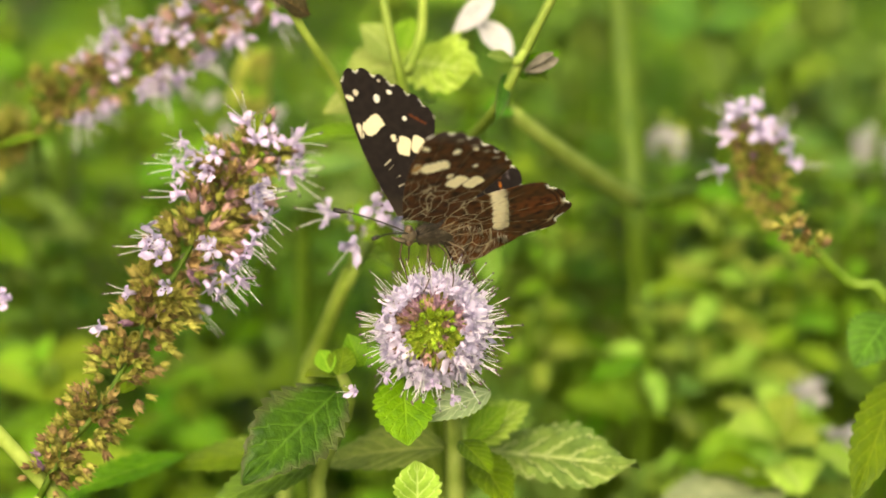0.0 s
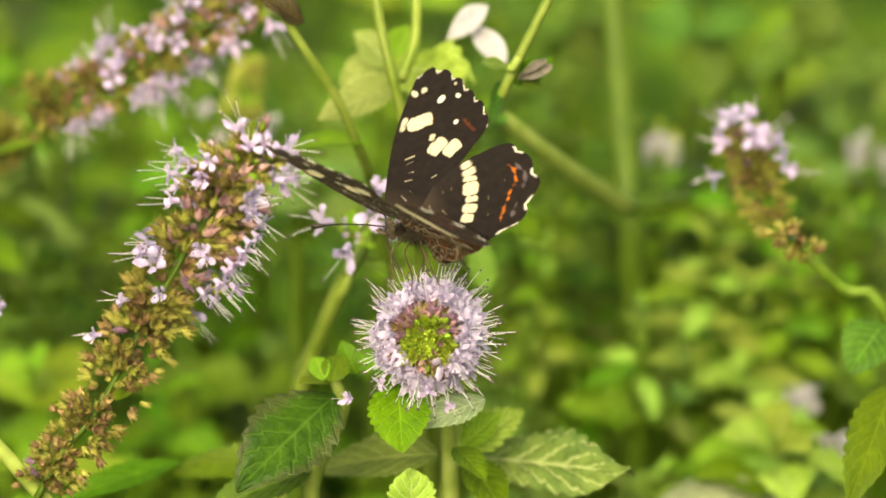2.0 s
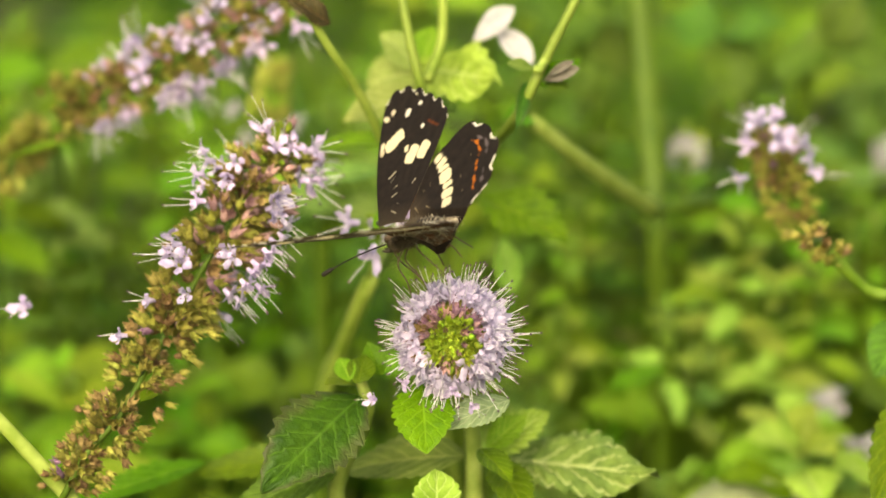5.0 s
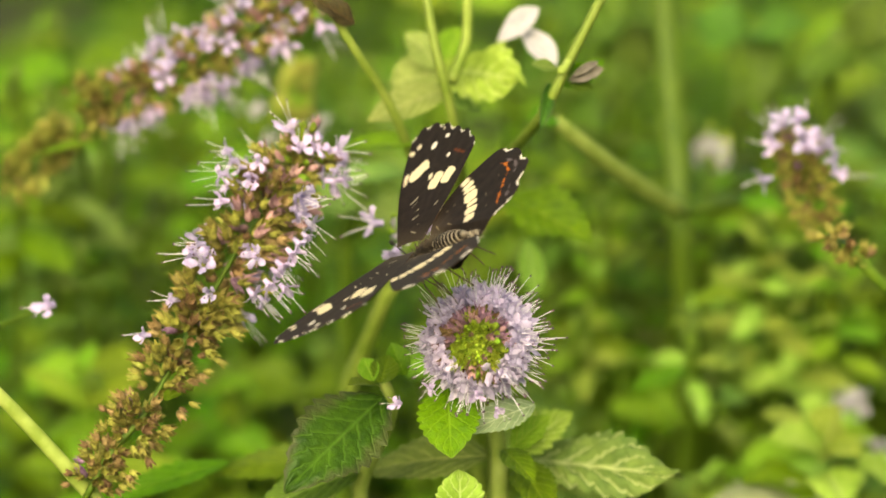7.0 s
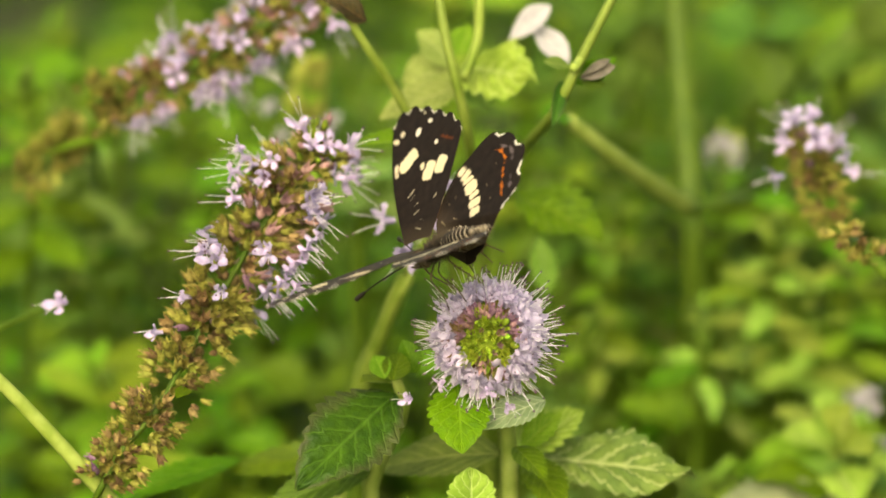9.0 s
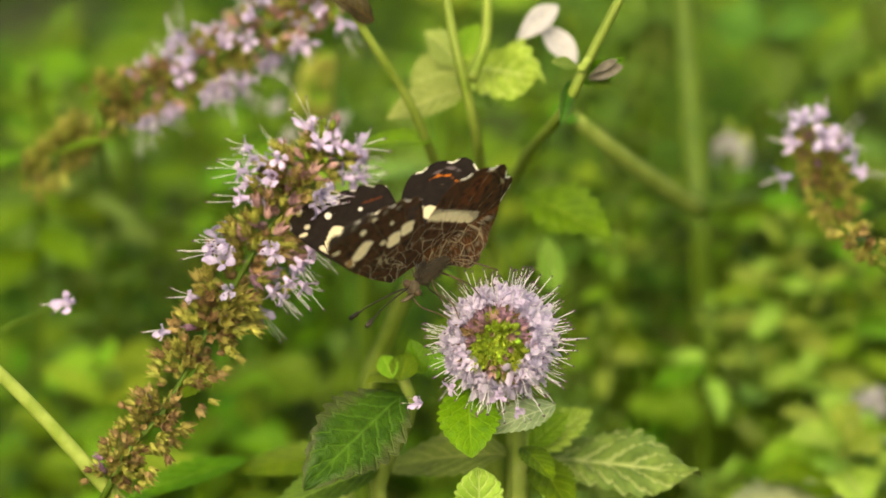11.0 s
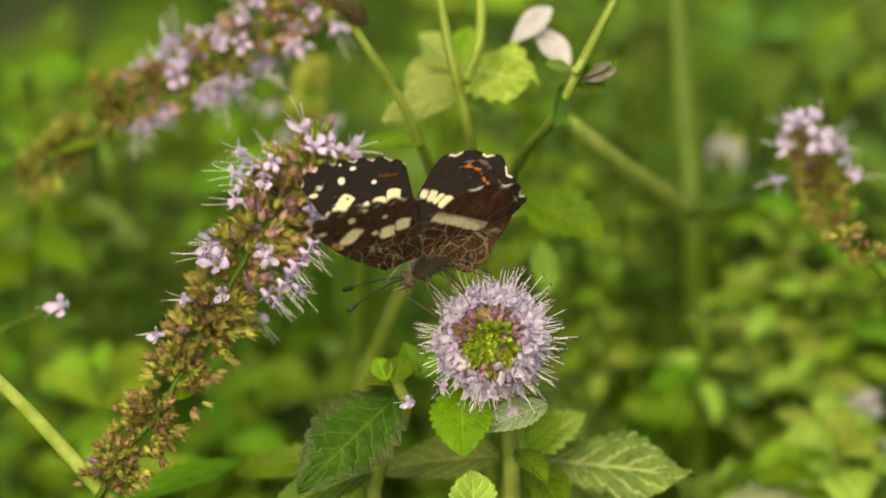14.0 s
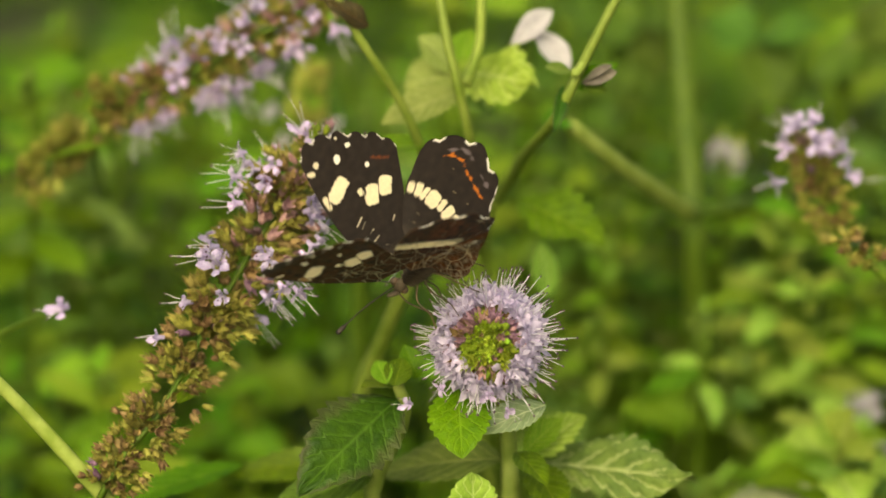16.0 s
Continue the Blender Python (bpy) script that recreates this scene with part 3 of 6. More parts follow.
def build_far_left_spike():
    base = at(-48.26, -57.26, 120)
    owner = thing("mint_spike", Matrix.Translation(base), "pinkish lilac mint spike with brown whorls, arching", "flower", "flowering mint")
    pts = [at(-20.93, 30.06, 42), at(-26.93, 27.39, 42), at(-33.59, 23.40, 44), at(-39.59, 20.20, 46), at(-44.92, 18.40, 48), at(-47.9, 17.50, 49)]
    world_stem(owner, pts + [at(-48.26, 13.40, 52), at(-46.92, 1.40, 140), base], 0.4, 0.8, STEM_DARK, n=24)
    spike(owner, pts, 5.6, 41, 8, lambda s: 0.145 if s < 0.75 else 0.01, 54, 0.85, olive=0.75, light=0.2)
    spike(owner, [at(-50.0, 14.6, 52), at(-51.8, 12.4, 53), at(-54.3, 10.2, 54), at(-58.4, 7.2, 55)], 4.0, 43, 3, lambda s: 0.0, 46, 0.78, 0.2, olive=0.8, light=0.55)
    leaf(owner, at(-53.6, 11.6, 50), at(-46.9, 14.4, 46), UP - AHEAD, 2.0, 44, LEAF, nx=4, ny=20, teeth=4)


def build_pale_spike():
    base = at(-29.59, -63.92, 190)
    owner = thing("mint_spike", Matrix.Translation(base), "pale green young mint spike with whitish florets", "flower", "flowering mint")
    pts = [at(-21.93, 23.06, 87), at(-22.60, 19.40, 87), at(-23.26, 15.40, 88), at(-23.93, 12.73, 90)]
    world_stem(owner, pts + [at(-24.60, 7.40, 98), at(-26.93, -5.27, 150), base], 0.6, 1.0, STEM_DARK, n=20)
    rng = random.Random(8)
    inv = owner.matrix_basis.inverted()
    young = bud_mesh(CALYX_LIGHT, 2.2, 0.75)
    for k in range(130):
        s = rng.random()
        c = pts[0].lerp(pts[2], s)
        ph = rng.uniform(0, 6.3)
        out = (RIGHT * math.cos(ph) - AHEAD * math.sin(ph) + UP * 0.5).normalized()
        part("bud", young if k % 2 else BUDS[0], owner, aim(inv @ (c + out * (0.5 + 1.2 * s) * MM), out, 0, 0.9))
    for p in (at(-27.46, 16.86, 84), at(-26.93, 17.40, 84), at(-19.46, 15.73, 86), at(-20.00, 14.20, 86), at(-20.40, 15.06, 86), at(-25.59, 13.73, 84)):
        put_floret(owner, aim(inv @ p, -AHEAD + UP * 0.3, rng.uniform(0, 6), 0.6), rng, True, FLORETS_WHITE)


def build_second_flower():
    base = at(-20.26, -63.92, 61)
    owner = thing("mint_flower", Matrix.Translation(base), "small mint flower with few open lilac florets", "flower", "flowering mint")
    inv = owner.matrix_basis.inverted()
    world_stem(owner, [at(-8.60, 2.73, 42), at(-9.60, 0.07, 43), at(-12.93, -7.93, 45), at(-16.26, -14.60, 49), at(-18.93, -30.59, 50), base], 0.7, 0.95)
    world_stem(owner, [at(-7.47, 3.73, 42), at(-8.60, 1.40, 42), at(-10.93, -2.60, 33), at(-14.26, -10.60, 42), at(-16.93, -17.26, 47)], 0.9, 1.1, STEM_SOFT, name="side_stem")
    rng = random.Random(12)
    for p, w, k in ((at(-12.26, 4.07, 21), (-0.9, -0.3, 0.1), 1.1), (at(-7.73, 4.87, 21), (0.1, -1, 0.4), 1.15), (at(-10.40, 1.40, 20), (-0.3, -0.8, -0.5), 1.15), (at(-6.93, 7.07, 23), (0.2, -0.3, 0.9), 1.0), (at(-6.40, 3.07, 22), (0.7, -0.6, 0.1), 1.0)):
        put_floret(owner, aim(inv @ p, w, rng.uniform(0, 6), k), rng, True, FLORETS_DEEP)
    for k in range(26):
        p = at(-8.93, 3.07, 33) + (RIGHT * rng.uniform(-2.4, 2.4) + UP * rng.uniform(-2.4, 2.4)) * MM
        part("bud", BUDS[0] if rng.random() < 0.6 else BUDS[2], owner, aim(inv @ p, -AHEAD + RIGHT * rng.uniform(-1, 1) + UP * rng.uniform(-0.5, 1), 0, 0.85))
    leaf(owner, at(-9.60, 3.07, 23), at(-10.13, 5.27, 22), -AHEAD, 2.2, 52, LEAF_BRIGHT, nx=4, ny=8, teeth=2)
    leaf(owner, at(-8.60, -0.93, 42), at(-6.27, 0.07, 23), UP - AHEAD, 2.4, 53, LEAF_BRIGHT, nx=4, ny=8, teeth=2)
    leaf(owner, at(5.6, -4.2, 52), at(5.0, 2.2, 50), -AHEAD * 0.6 + UP * 0.9, 4.2, 54, LEAF_SUN, nx=6, ny=24, teeth=6, bite=0.4, ripple=0.12)


def build_right_spike():
    base = at(67.72, -57.26, 61)
    owner = thing("mint_spike", Matrix.Translation(base), "pink-lilac mint spike over a brownish seed whorl, leaning", "flower", "flowering mint")
    pts = [at(36.06, 14.60, 44), at(36.93, 11.40, 44), at(38.26, 7.40, 44), at(40.26, 3.07, 44)]
    world_stem(owner, pts + [at(42.39, 1.40, 26), at(47.72, -3.93, 28), at(54.39, -9.93, 31), base], 0.5, 0.95, STEM_DARK, n=24)
    spike(owner, pts, 4.3, 61, 6, lambda s: 0.03 if s < 0.36 else 0.0, 50, 0.64, olive=0.75, light=0.35)
    rng, inv = random.Random(17), owner.matrix_basis.inverted()
    for p, w in ((at(35.2, 15.6, 40), (-0.4, -0.4, 0.8)), (at(36.6, 16.0, 40), (0.2, -0.4, 0.9)), (at(34.6, 13.4, 40), (-0.9, -0.4, 0.2)), (at(39.2, 13.2, 40), (0.9, -0.3, 0.4)), (at(39.8, 11.6, 40), (1, -0.3, 0.1)), (at(40.6, 10.2, 40), (1, -0.2, -0.1)), (at(33.6, 9.6, 40), (-1, -0.3, -0.2)), (at(37.2, 14.2, 38), (0, -1, 0.3))):
        put_floret(owner, aim(inv @ p, w, rng.uniform(0, 6), 0.9), rng, True, FLORETS_DEEP)
    spike(owner, [at(41.06, 2.73, 24), at(43.39, 0.73, 26), at(45.06, -0.93, 26)], 2.4, 63, 2, lambda s: 0.0, 14, 0.9)
    leaf(owner, at(52.72, -7.93, 26), at(48.72, -13.26, 21), -AHEAD + UP * 0.5, 8, 64, LEAF_DARK)
    leaf(owner, at(53.72, -15.26, 23), at(49.06, -27.93, 10), -AHEAD + UP * 0.4, 7.5, 65, LEAF, label="drooping green leaf")


def build_top_plant():
    base = at(7.73, -63.92, 110)
    owner = thing("mint_plant", Matrix.Translation(base), "yellow-green mint shoot with toothed leaves and white blossom", "plant", "mint plants")
    world_stem(owner, [at(13.73, 31.39, 17), at(9.73, 23.40, 18), at(6.40, 16.73, 22), at(1.07, 9.40, 52), at(-1.60, -3.93, 70), base], 0.56, 0.78, STEM_SOFT, n=20)
    world_stem(owner, [at(-7.47, 32.06, 23), at(-6.27, 25.39, 22), at(-4.80, 19.40, 23), at(-3.27, 12.06, 30), at(-2.60, 1.40, 61)], 0.6, 0.7, STEM_SOFT, name="side_stem")
    world_stem(owner, [at(-2.40, 31.39, 29), at(-2.60, 25.39, 29), at(-4.27, 20.73, 27)], 0.6, 0.7, STEM_SOFT, name="side_stem")
    hub = at(-5.07, 22.20, 38)
    for tip, w, k, mt, rp in ((at(3.2, 21.6, 28), 10.5, 71, LEAF_SUN, 0.22), (at(-3.6, 27.4, 38), 5.0, 73, LEAF_BRIGHT, 0.11), (at(-9.6, 26.6, 36), 4.8, 72, LEAF_MILKY, 0.11), (at(-11.6, 20.6, 38), 7.5, 171, LEAF_MILKY, 0.11), (at(-0.93, 17.5, 36), 6.2, 170, LEAF_PALE, 0.11)):
        leaf(owner, hub, tip, -AHEAD + UP * 0.45, w, k, mt, ripple=rp, fold=0.12, droop=0.1, teeth=9, ny=64, nx=14, broad=0.52, bite=0.35)
    leaf(owner, at(-5.0, 19.8, 34), at(-13.8, 17.0, 28), -AHEAD + UP * 0.6, 5.8, 74, LEAF_MILKY, fold=0.2)
    leaf(owner, at(7.40, 20.73, 20), at(6.73, 15.73, 15), -AHEAD + RIGHT * 0.3, 2.2, 75, LEAF_TINGED)
    leaf(owner, at(8.07, 20.73, 22), at(13.40, 22.73, 17), -AHEAD * 0.6 - UP * 0.3, 4.0, 76, LEAF)
    leaf(owner, at(-8.93, 13.40, 27), at(-17.60, 13.73, 29), UP * 0.7 - AHEAD * 0.6, 4.5, 77, LEAF, fold=0.3)
    leaf(owner, at(2.40, 7.07, 42), at(12.06, 3.27, 33), -AHEAD * 0.9 + UP * 0.7, 9.0, 78, LEAF, "large soft green leaf", teeth=8, bite=0.4, ripple=0.1)
    leaf(owner, at(-9.60, 10.06, 50), at(-18.93, 9.73, 46), UP * 0.8 - AHEAD * 0.6, 5.0, 79, LEAF_PALE, bite=0.4, teeth=7)
    inv = owner.matrix_basis.inverted()
    for a, b, w, k, mt, lab in ((at(1.0, 25.2, 36), at(5.8, 29.6, 34), 3.8, 1, PETAL_WHITE, "white upper lip of the blossom"), (at(3.4, 27.6, 37), at(8.2, 23.0, 35), 3.9, 2, PETAL_WHITE, "white lower lip of the blossom"),
                                (at(8.66, 22.20, 18), at(5.33, 23.00, 16), 1.9, 3, LEAF_PALE, "pale green calyx of the blossom"), (at(9.40, 20.86, 19), at(13.40, 22.46, 16), 2.6, 4, DRY, "withered greyish blossom"),
                                (at(9.60, 21.26, 18), at(12.93, 23.26, 16), 1.3, 5, DRY, "shrivelled petal"), (at(9.40, 20.60, 20), at(12.40, 20.06, 17), 2.0, 6, LEAF_DARK, "dark green calyx")):
        size = (b - a).length / MM
        part("petal", leaf_mesh(size, w, k, mt, nx=8, ny=20, teeth=1, fold=0.5, droop=0.1, ripple=0.08, broad=0.64, bite=0.0), owner, inv @ leaf_pose(a, b, -AHEAD + UP * 0.3), lab)
    world_stem(owner, [at(9.73, 23.40, 18), at(8.93, 22.20, 17), at(8.40, 22.33, 17)], 0.5, 0.6, name="flower_stalk")


def build_arching_stem():
    base = at(7.73, -63.92, 120)
    owner = thing("mint_shoot", Matrix.Translation(base), "arching pale green shoot between the flowers", "plant")
    world_stem(owner, [at(-20.93, 33.39, 17), at(-16.26, 25.39, 19), at(-12.26, 19.40, 23), at(-8.93, 12.06, 30), at(-6.27, 2.73, 52), at(-2.93, -17.26, 70), base], 0.56, 0.78, STEM_SOFT, n=20)
    leaf(owner, at(-15.73, 27.53, 18), at(-20.40, 30.86, 16), UP * 0.6 - AHEAD, 3.6, 81, LEAF_WITHERED, "dark withered brown leaf", ripple=0.2)


def build_upright_stalk():
    base = at(25.06, -70.59, 190)
    owner = thing("mint_stalk", Matrix.Translation(base), "tall upright green stalk with paired side branches", "plant", "mint stalks")
    world_stem(owner, [at(20.40, 34.73, 98), at(21.40, 21.40, 96), at(22.73, 5.73, 90), at(23.40, -5.27, 95), at(24.40, -17.26, 100), base], 1.8, 2.1, STEM_LIT, n=24)
    world_stem(owner, [at(22.66, 5.67, 66), at(18.40, 8.33, 56), at(13.06, 12.20, 46), at(8.07, 16.20, 40)], 1.35, 1.05, STEM, name="branch")
    world_stem(owner, [at(22.93, 5.53, 73), at(27.06, 6.40, 77), at(29.73, 7.07, 86)], 1.1, 0.8, STEM_LIT, name="branch")
    for a, b, w, k, mt in ((at(8.07, 16.06, 40), at(5.20, 16.73, 38), 5, 91, LEAF), (at(24.40, -5.27, 75), at(30.06, -3.27, 78), 4.5, 92, LEAF_BRIGHT), (at(23.73, -13.26, 76), at(17.73, -14.60, 70), 5, 93, LEAF), (at(29.73, 7.07, 85), at(35.06, 6.07, 80), 5, 95, LEAF)):
        leaf(owner, a, b, UP * 0.8 - AHEAD * 0.5, w, k, mt, bite=0.4, teeth=7, ripple=0.12)


def build_lower_right_plant():
    base = at(40.39, -63.92, 92)
    owner = thing("mint_plant", Matrix.Translation(base), "light green mint shoot with small white blossom", "plant", "mint plants")
    world_stem(owner, [at(39.73, -19.26, 83), at(39.99, -27.93, 85), base], 0.8, 1.2)
    # the raised LEAF_SUN green makes up for missing sunlight on this plant
    for a, b, w, k, mt in ((at(39.73, -22.60, 81), at(33.73, -17.26, 75), 8, 101, LEAF_SUN), (at(40.06, -21.93, 83), at(43.06, -16.60, 89), 8, 102, LEAF_SUN), (at(39.06, -23.26, 83), at(30.39, -23.26, 79), 9, 103, LEAF_BRIGHT),
                           (at(40.39, -22.60, 79), at(45.72, -20.60, 75), 8, 104, LEAF_BRIGHT), (at(39.73, -23.93, 79), at(37.06, -27.26, 71), 7, 105, LEAF_SUN), (at(40.39, -23.93, 81), at(46.39, -26.59, 73), 9, 106, LEAF_PALE),
                           (at(47.72, -30.59, 83), at(50.39, -22.60, 77), 9, 107, LEAF_PALE)):
        leaf(owner, a, b, UP * 0.8 - AHEAD * 0.6, w, k, mt)
    for k, (a, b, w) in enumerate(((at(40.06, -21.93, 68), at(37.39, -16.60, 64), 9), (at(40.06, -22.26, 66), at(41.06, -17.26, 62), 8), (at(39.73, -23.26, 64), at(34.39, -19.93, 58), 8), (at(40.39, -23.26, 62), at(43.72, -21.93, 56), 8), (at(40.06, -25.26, 62), at(42.39, -27.93, 54), 9),
                                   (at(49.06, -25.93, 66), at(44.39, -23.93, 60), 9), (at(49.06, -25.93, 66), at(51.72, -21.26, 60), 9), (at(39.73, -27.93, 64), at(35.06, -27.26, 58), 9))):
        leaf(owner, a, b, Vector((0, -0.35, 1)), w, 110 + k, LEAF_SUN, bite=0.4, teeth=7, ripple=0.12)
    leaf(owner, at(40.39, -28.59, 60), at(26.39, -28.06, 50), Vector((0, -0.3, 1)), 11, 120, LEAF_GREY, bite=0.3, ripple=0.1)
    leaf(owner, at(40.06, -27.26, 62), at(31.06, -24.93, 54), Vector((0, -0.3, 1)), 9, 121, LEAF, bite=0.3, ripple=0.1)
    inv = owner.matrix_basis.inverted()
    rng = random.Random(6)
    for c in (at(42.72, -18.06, 78), at(47.39, -23.93, 70)):
        for k in range(6):
            p = c + (RIGHT * rng.uniform(-2.2, 2.2) + UP * rng.uniform(-2, 2)) * MM
            put_floret(owner, aim(inv @ p, UP + RIGHT * rng.uniform(-0.8, 0.8) - AHEAD * rng.uniform(0, 0.8), 0, 0.9), rng, False, FLORETS_WHITE)


def build_lone_floret():
    base = at(-69.59, -57.26, 70)
    owner = thing("mint_sprig", Matrix.Translation(base), "thin sprig with one pink lilac floret", "flower")
    inv = owner.matrix_basis.inverted()
    world_stem(owner, [at(-51.46, -5.93, 22), at(-54.26, -6.93, 30), at(-60.25, -9.93, 40), at(-65.59, -17.26, 50), base], 0.1, 0.6, STEM_DARK)
    put_floret(owner, aim(inv @ at(-51.06, -5.80, 20), -AHEAD - RIGHT * 0.6, 0.4, 0.95), random.Random(3), True, FLORETS_DEEP)


def build_far_flowers():
    """Three mint heads deep in the thicket, quite out of focus."""
    rng = random.Random(14)
    for c, foot, kinds, label in ((at(10.73, -4.73, 150), at(11.73, -70.59, 260), (CALYCES[2], BUDS[1], CALYCES[2]), "withered purplish mint head in the thicket"),
                                  (at(51.19, 11.53, 120), at(54.39, -70.59, 230), (FLORETS_WHITE[0], FLORETS_WHITE[2], FLORETS_WHITE[4]), "whitish mint head in the thicket"),
                                  (at(26.6, 13.3, 105), at(28.0, -70.59, 220), (BUDS[3], CALYCES[4], FLORETS_WHITE[1]), "pale yellowish mint bud in the thicket")):
        owner = thing("mint_flower", Matrix.Translation(foot), label, "flower", "flowering mint")
        inv = owner.matrix_basis.inverted()
        world_stem(owner, [c, c + Vector((0, 0.02, -0.06)), foot], 0.5, 1.2, STEM_DARK)
        for k in range(26):
            out = Vector((rng.uniform(-1, 1), rng.uniform(-1, 0.4), rng.uniform(-0.8, 1))).normalized()
            part("calyx" if kinds[1] is BUDS[1] else "floret", rng.choice(kinds), owner, aim(inv @ (c + out * rng.uniform(0.3, 2.2) * MM), out, 0, 0.8))


def build_low_shoot(place, seed, material, size, label, pairs=6, first=4.5, gain=2.1):
    """A short leafy shoot below the flowers: pairs of leaves crosswise, smaller towards the tip."""
    rng = random.Random(seed)
    foot = Vector((place.x + rng.uniform(-0.05, 0.05), place.y + rng.uniform(0.06, 0.14), 0))
    owner = thing("mint_shoot", Matrix.Translation(foot), label, "plant", "low shoots")
    world_stem(owner, [place, place + Vector((rng.uniform(-0.004, 0.004), 0.012, -0.05)), foot], 0.4, 1.2, STEM_DARK)
    turn = rng.uniform(0, 3)
    for i in range(pairs):
        p = place + Vector((0, 0.24, -1)) * ((0.5 + 0.5 * gain) * 0.0028 * i * size)
        for q in range(2):
            w = turn + math.pi * q + math.pi / 2 * (i % 2) + rng.uniform(-0.3, 0.3)
            ln = (first + gain * i) * size * rng.uniform(0.8, 1.15) * MM
            tip = p + Vector((math.cos(w), math.sin(w), max(0.75 - 0.22 * i, -0.15) + rng.uniform(-0.2, 0.2))) * ln
            leaf(owner, p, tip, Vector((rng.uniform(-0.4, 0.4), -0.45 + rng.uniform(-0.4, 0.3), 1)), ln / MM * 0.46, seed * 10 + i * 2 + q, material, nx=6, ny=21, teeth=7, bite=0.35, ripple=0.1)


def build_low_shoots():
    green, dark, fresh = "green leafy mint shoot below the flowers", "leafy mint shoot, dark green standing partly for shade", "fresh light green mint shoot"
    # LEAF_DARK shoots carry the shade of their spot in the leaf colour
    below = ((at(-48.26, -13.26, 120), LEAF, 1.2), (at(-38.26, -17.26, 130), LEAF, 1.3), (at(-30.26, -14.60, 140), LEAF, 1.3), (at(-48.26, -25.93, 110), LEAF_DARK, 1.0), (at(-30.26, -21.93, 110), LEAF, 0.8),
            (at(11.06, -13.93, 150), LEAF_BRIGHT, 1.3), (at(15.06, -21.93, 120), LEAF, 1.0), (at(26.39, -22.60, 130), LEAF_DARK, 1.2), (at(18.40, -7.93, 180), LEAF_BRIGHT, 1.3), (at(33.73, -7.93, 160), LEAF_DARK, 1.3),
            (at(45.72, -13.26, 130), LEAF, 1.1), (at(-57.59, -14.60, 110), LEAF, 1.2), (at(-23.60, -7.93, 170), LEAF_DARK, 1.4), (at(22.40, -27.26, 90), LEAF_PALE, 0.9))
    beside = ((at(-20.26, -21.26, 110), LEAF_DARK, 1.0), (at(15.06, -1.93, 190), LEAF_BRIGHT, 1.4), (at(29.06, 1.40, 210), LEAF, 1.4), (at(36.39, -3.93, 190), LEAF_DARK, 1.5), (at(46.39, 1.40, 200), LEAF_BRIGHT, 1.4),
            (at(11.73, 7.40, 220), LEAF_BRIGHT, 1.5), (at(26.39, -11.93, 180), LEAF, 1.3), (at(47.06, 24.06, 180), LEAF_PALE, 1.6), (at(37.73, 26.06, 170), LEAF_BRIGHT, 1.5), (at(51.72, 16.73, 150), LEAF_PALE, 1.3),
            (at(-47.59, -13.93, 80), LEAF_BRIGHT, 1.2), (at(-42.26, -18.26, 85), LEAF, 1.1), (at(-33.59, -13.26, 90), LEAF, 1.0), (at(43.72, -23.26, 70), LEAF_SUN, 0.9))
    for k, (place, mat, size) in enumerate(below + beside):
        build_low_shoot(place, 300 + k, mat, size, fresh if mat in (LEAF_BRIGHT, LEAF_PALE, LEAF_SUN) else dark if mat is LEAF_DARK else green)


def build_shoots_behind():
    """Small shoots that stand between the flowers and the thicket, out of focus."""
    rng = random.Random(19)
    kinds = ((LEAF, "green leafy mint shoot in the thicket"), (LEAF_BRIGHT, "fresh mint shoot in the thicket, light green standing partly for light"), (LEAF_PALE, "pale green mint shoot in the thicket"), (LEAF_DARK, "mint shoot in the thicket, dark green standing partly for shade"), (LEAF_SUN, "mint shoot in the thicket, pale green standing for sunlight"))
    for k in range(104):
        u = -57 + 114 * ((k * 0.618) % 1)
        v = -33 + 62 * ((k + 0.5) / 104) + rng.uniform(-3, 3)
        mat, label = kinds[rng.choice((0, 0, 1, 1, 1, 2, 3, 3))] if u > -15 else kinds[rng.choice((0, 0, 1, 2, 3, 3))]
        # on the right, lighter leaf greens stand in for brighter light
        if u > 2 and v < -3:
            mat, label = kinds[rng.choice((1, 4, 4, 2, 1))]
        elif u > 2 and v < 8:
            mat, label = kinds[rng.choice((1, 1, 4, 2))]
        # far left and upper right: shade put into the leaf colour
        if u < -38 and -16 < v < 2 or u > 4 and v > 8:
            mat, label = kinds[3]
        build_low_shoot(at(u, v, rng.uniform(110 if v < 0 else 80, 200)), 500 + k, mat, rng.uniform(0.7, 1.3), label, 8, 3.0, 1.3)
    for k in range(44):
        u, v = 5 + 53 * ((k * 0.618 + 0.3) % 1), -31 + 42 * (k + 0.5) / 44 + rng.uniform(-2, 2)
        # again mostly light greens, to brighten the right side by colour
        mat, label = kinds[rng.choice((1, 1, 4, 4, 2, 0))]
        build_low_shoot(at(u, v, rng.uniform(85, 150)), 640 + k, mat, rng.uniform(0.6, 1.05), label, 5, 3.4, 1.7)


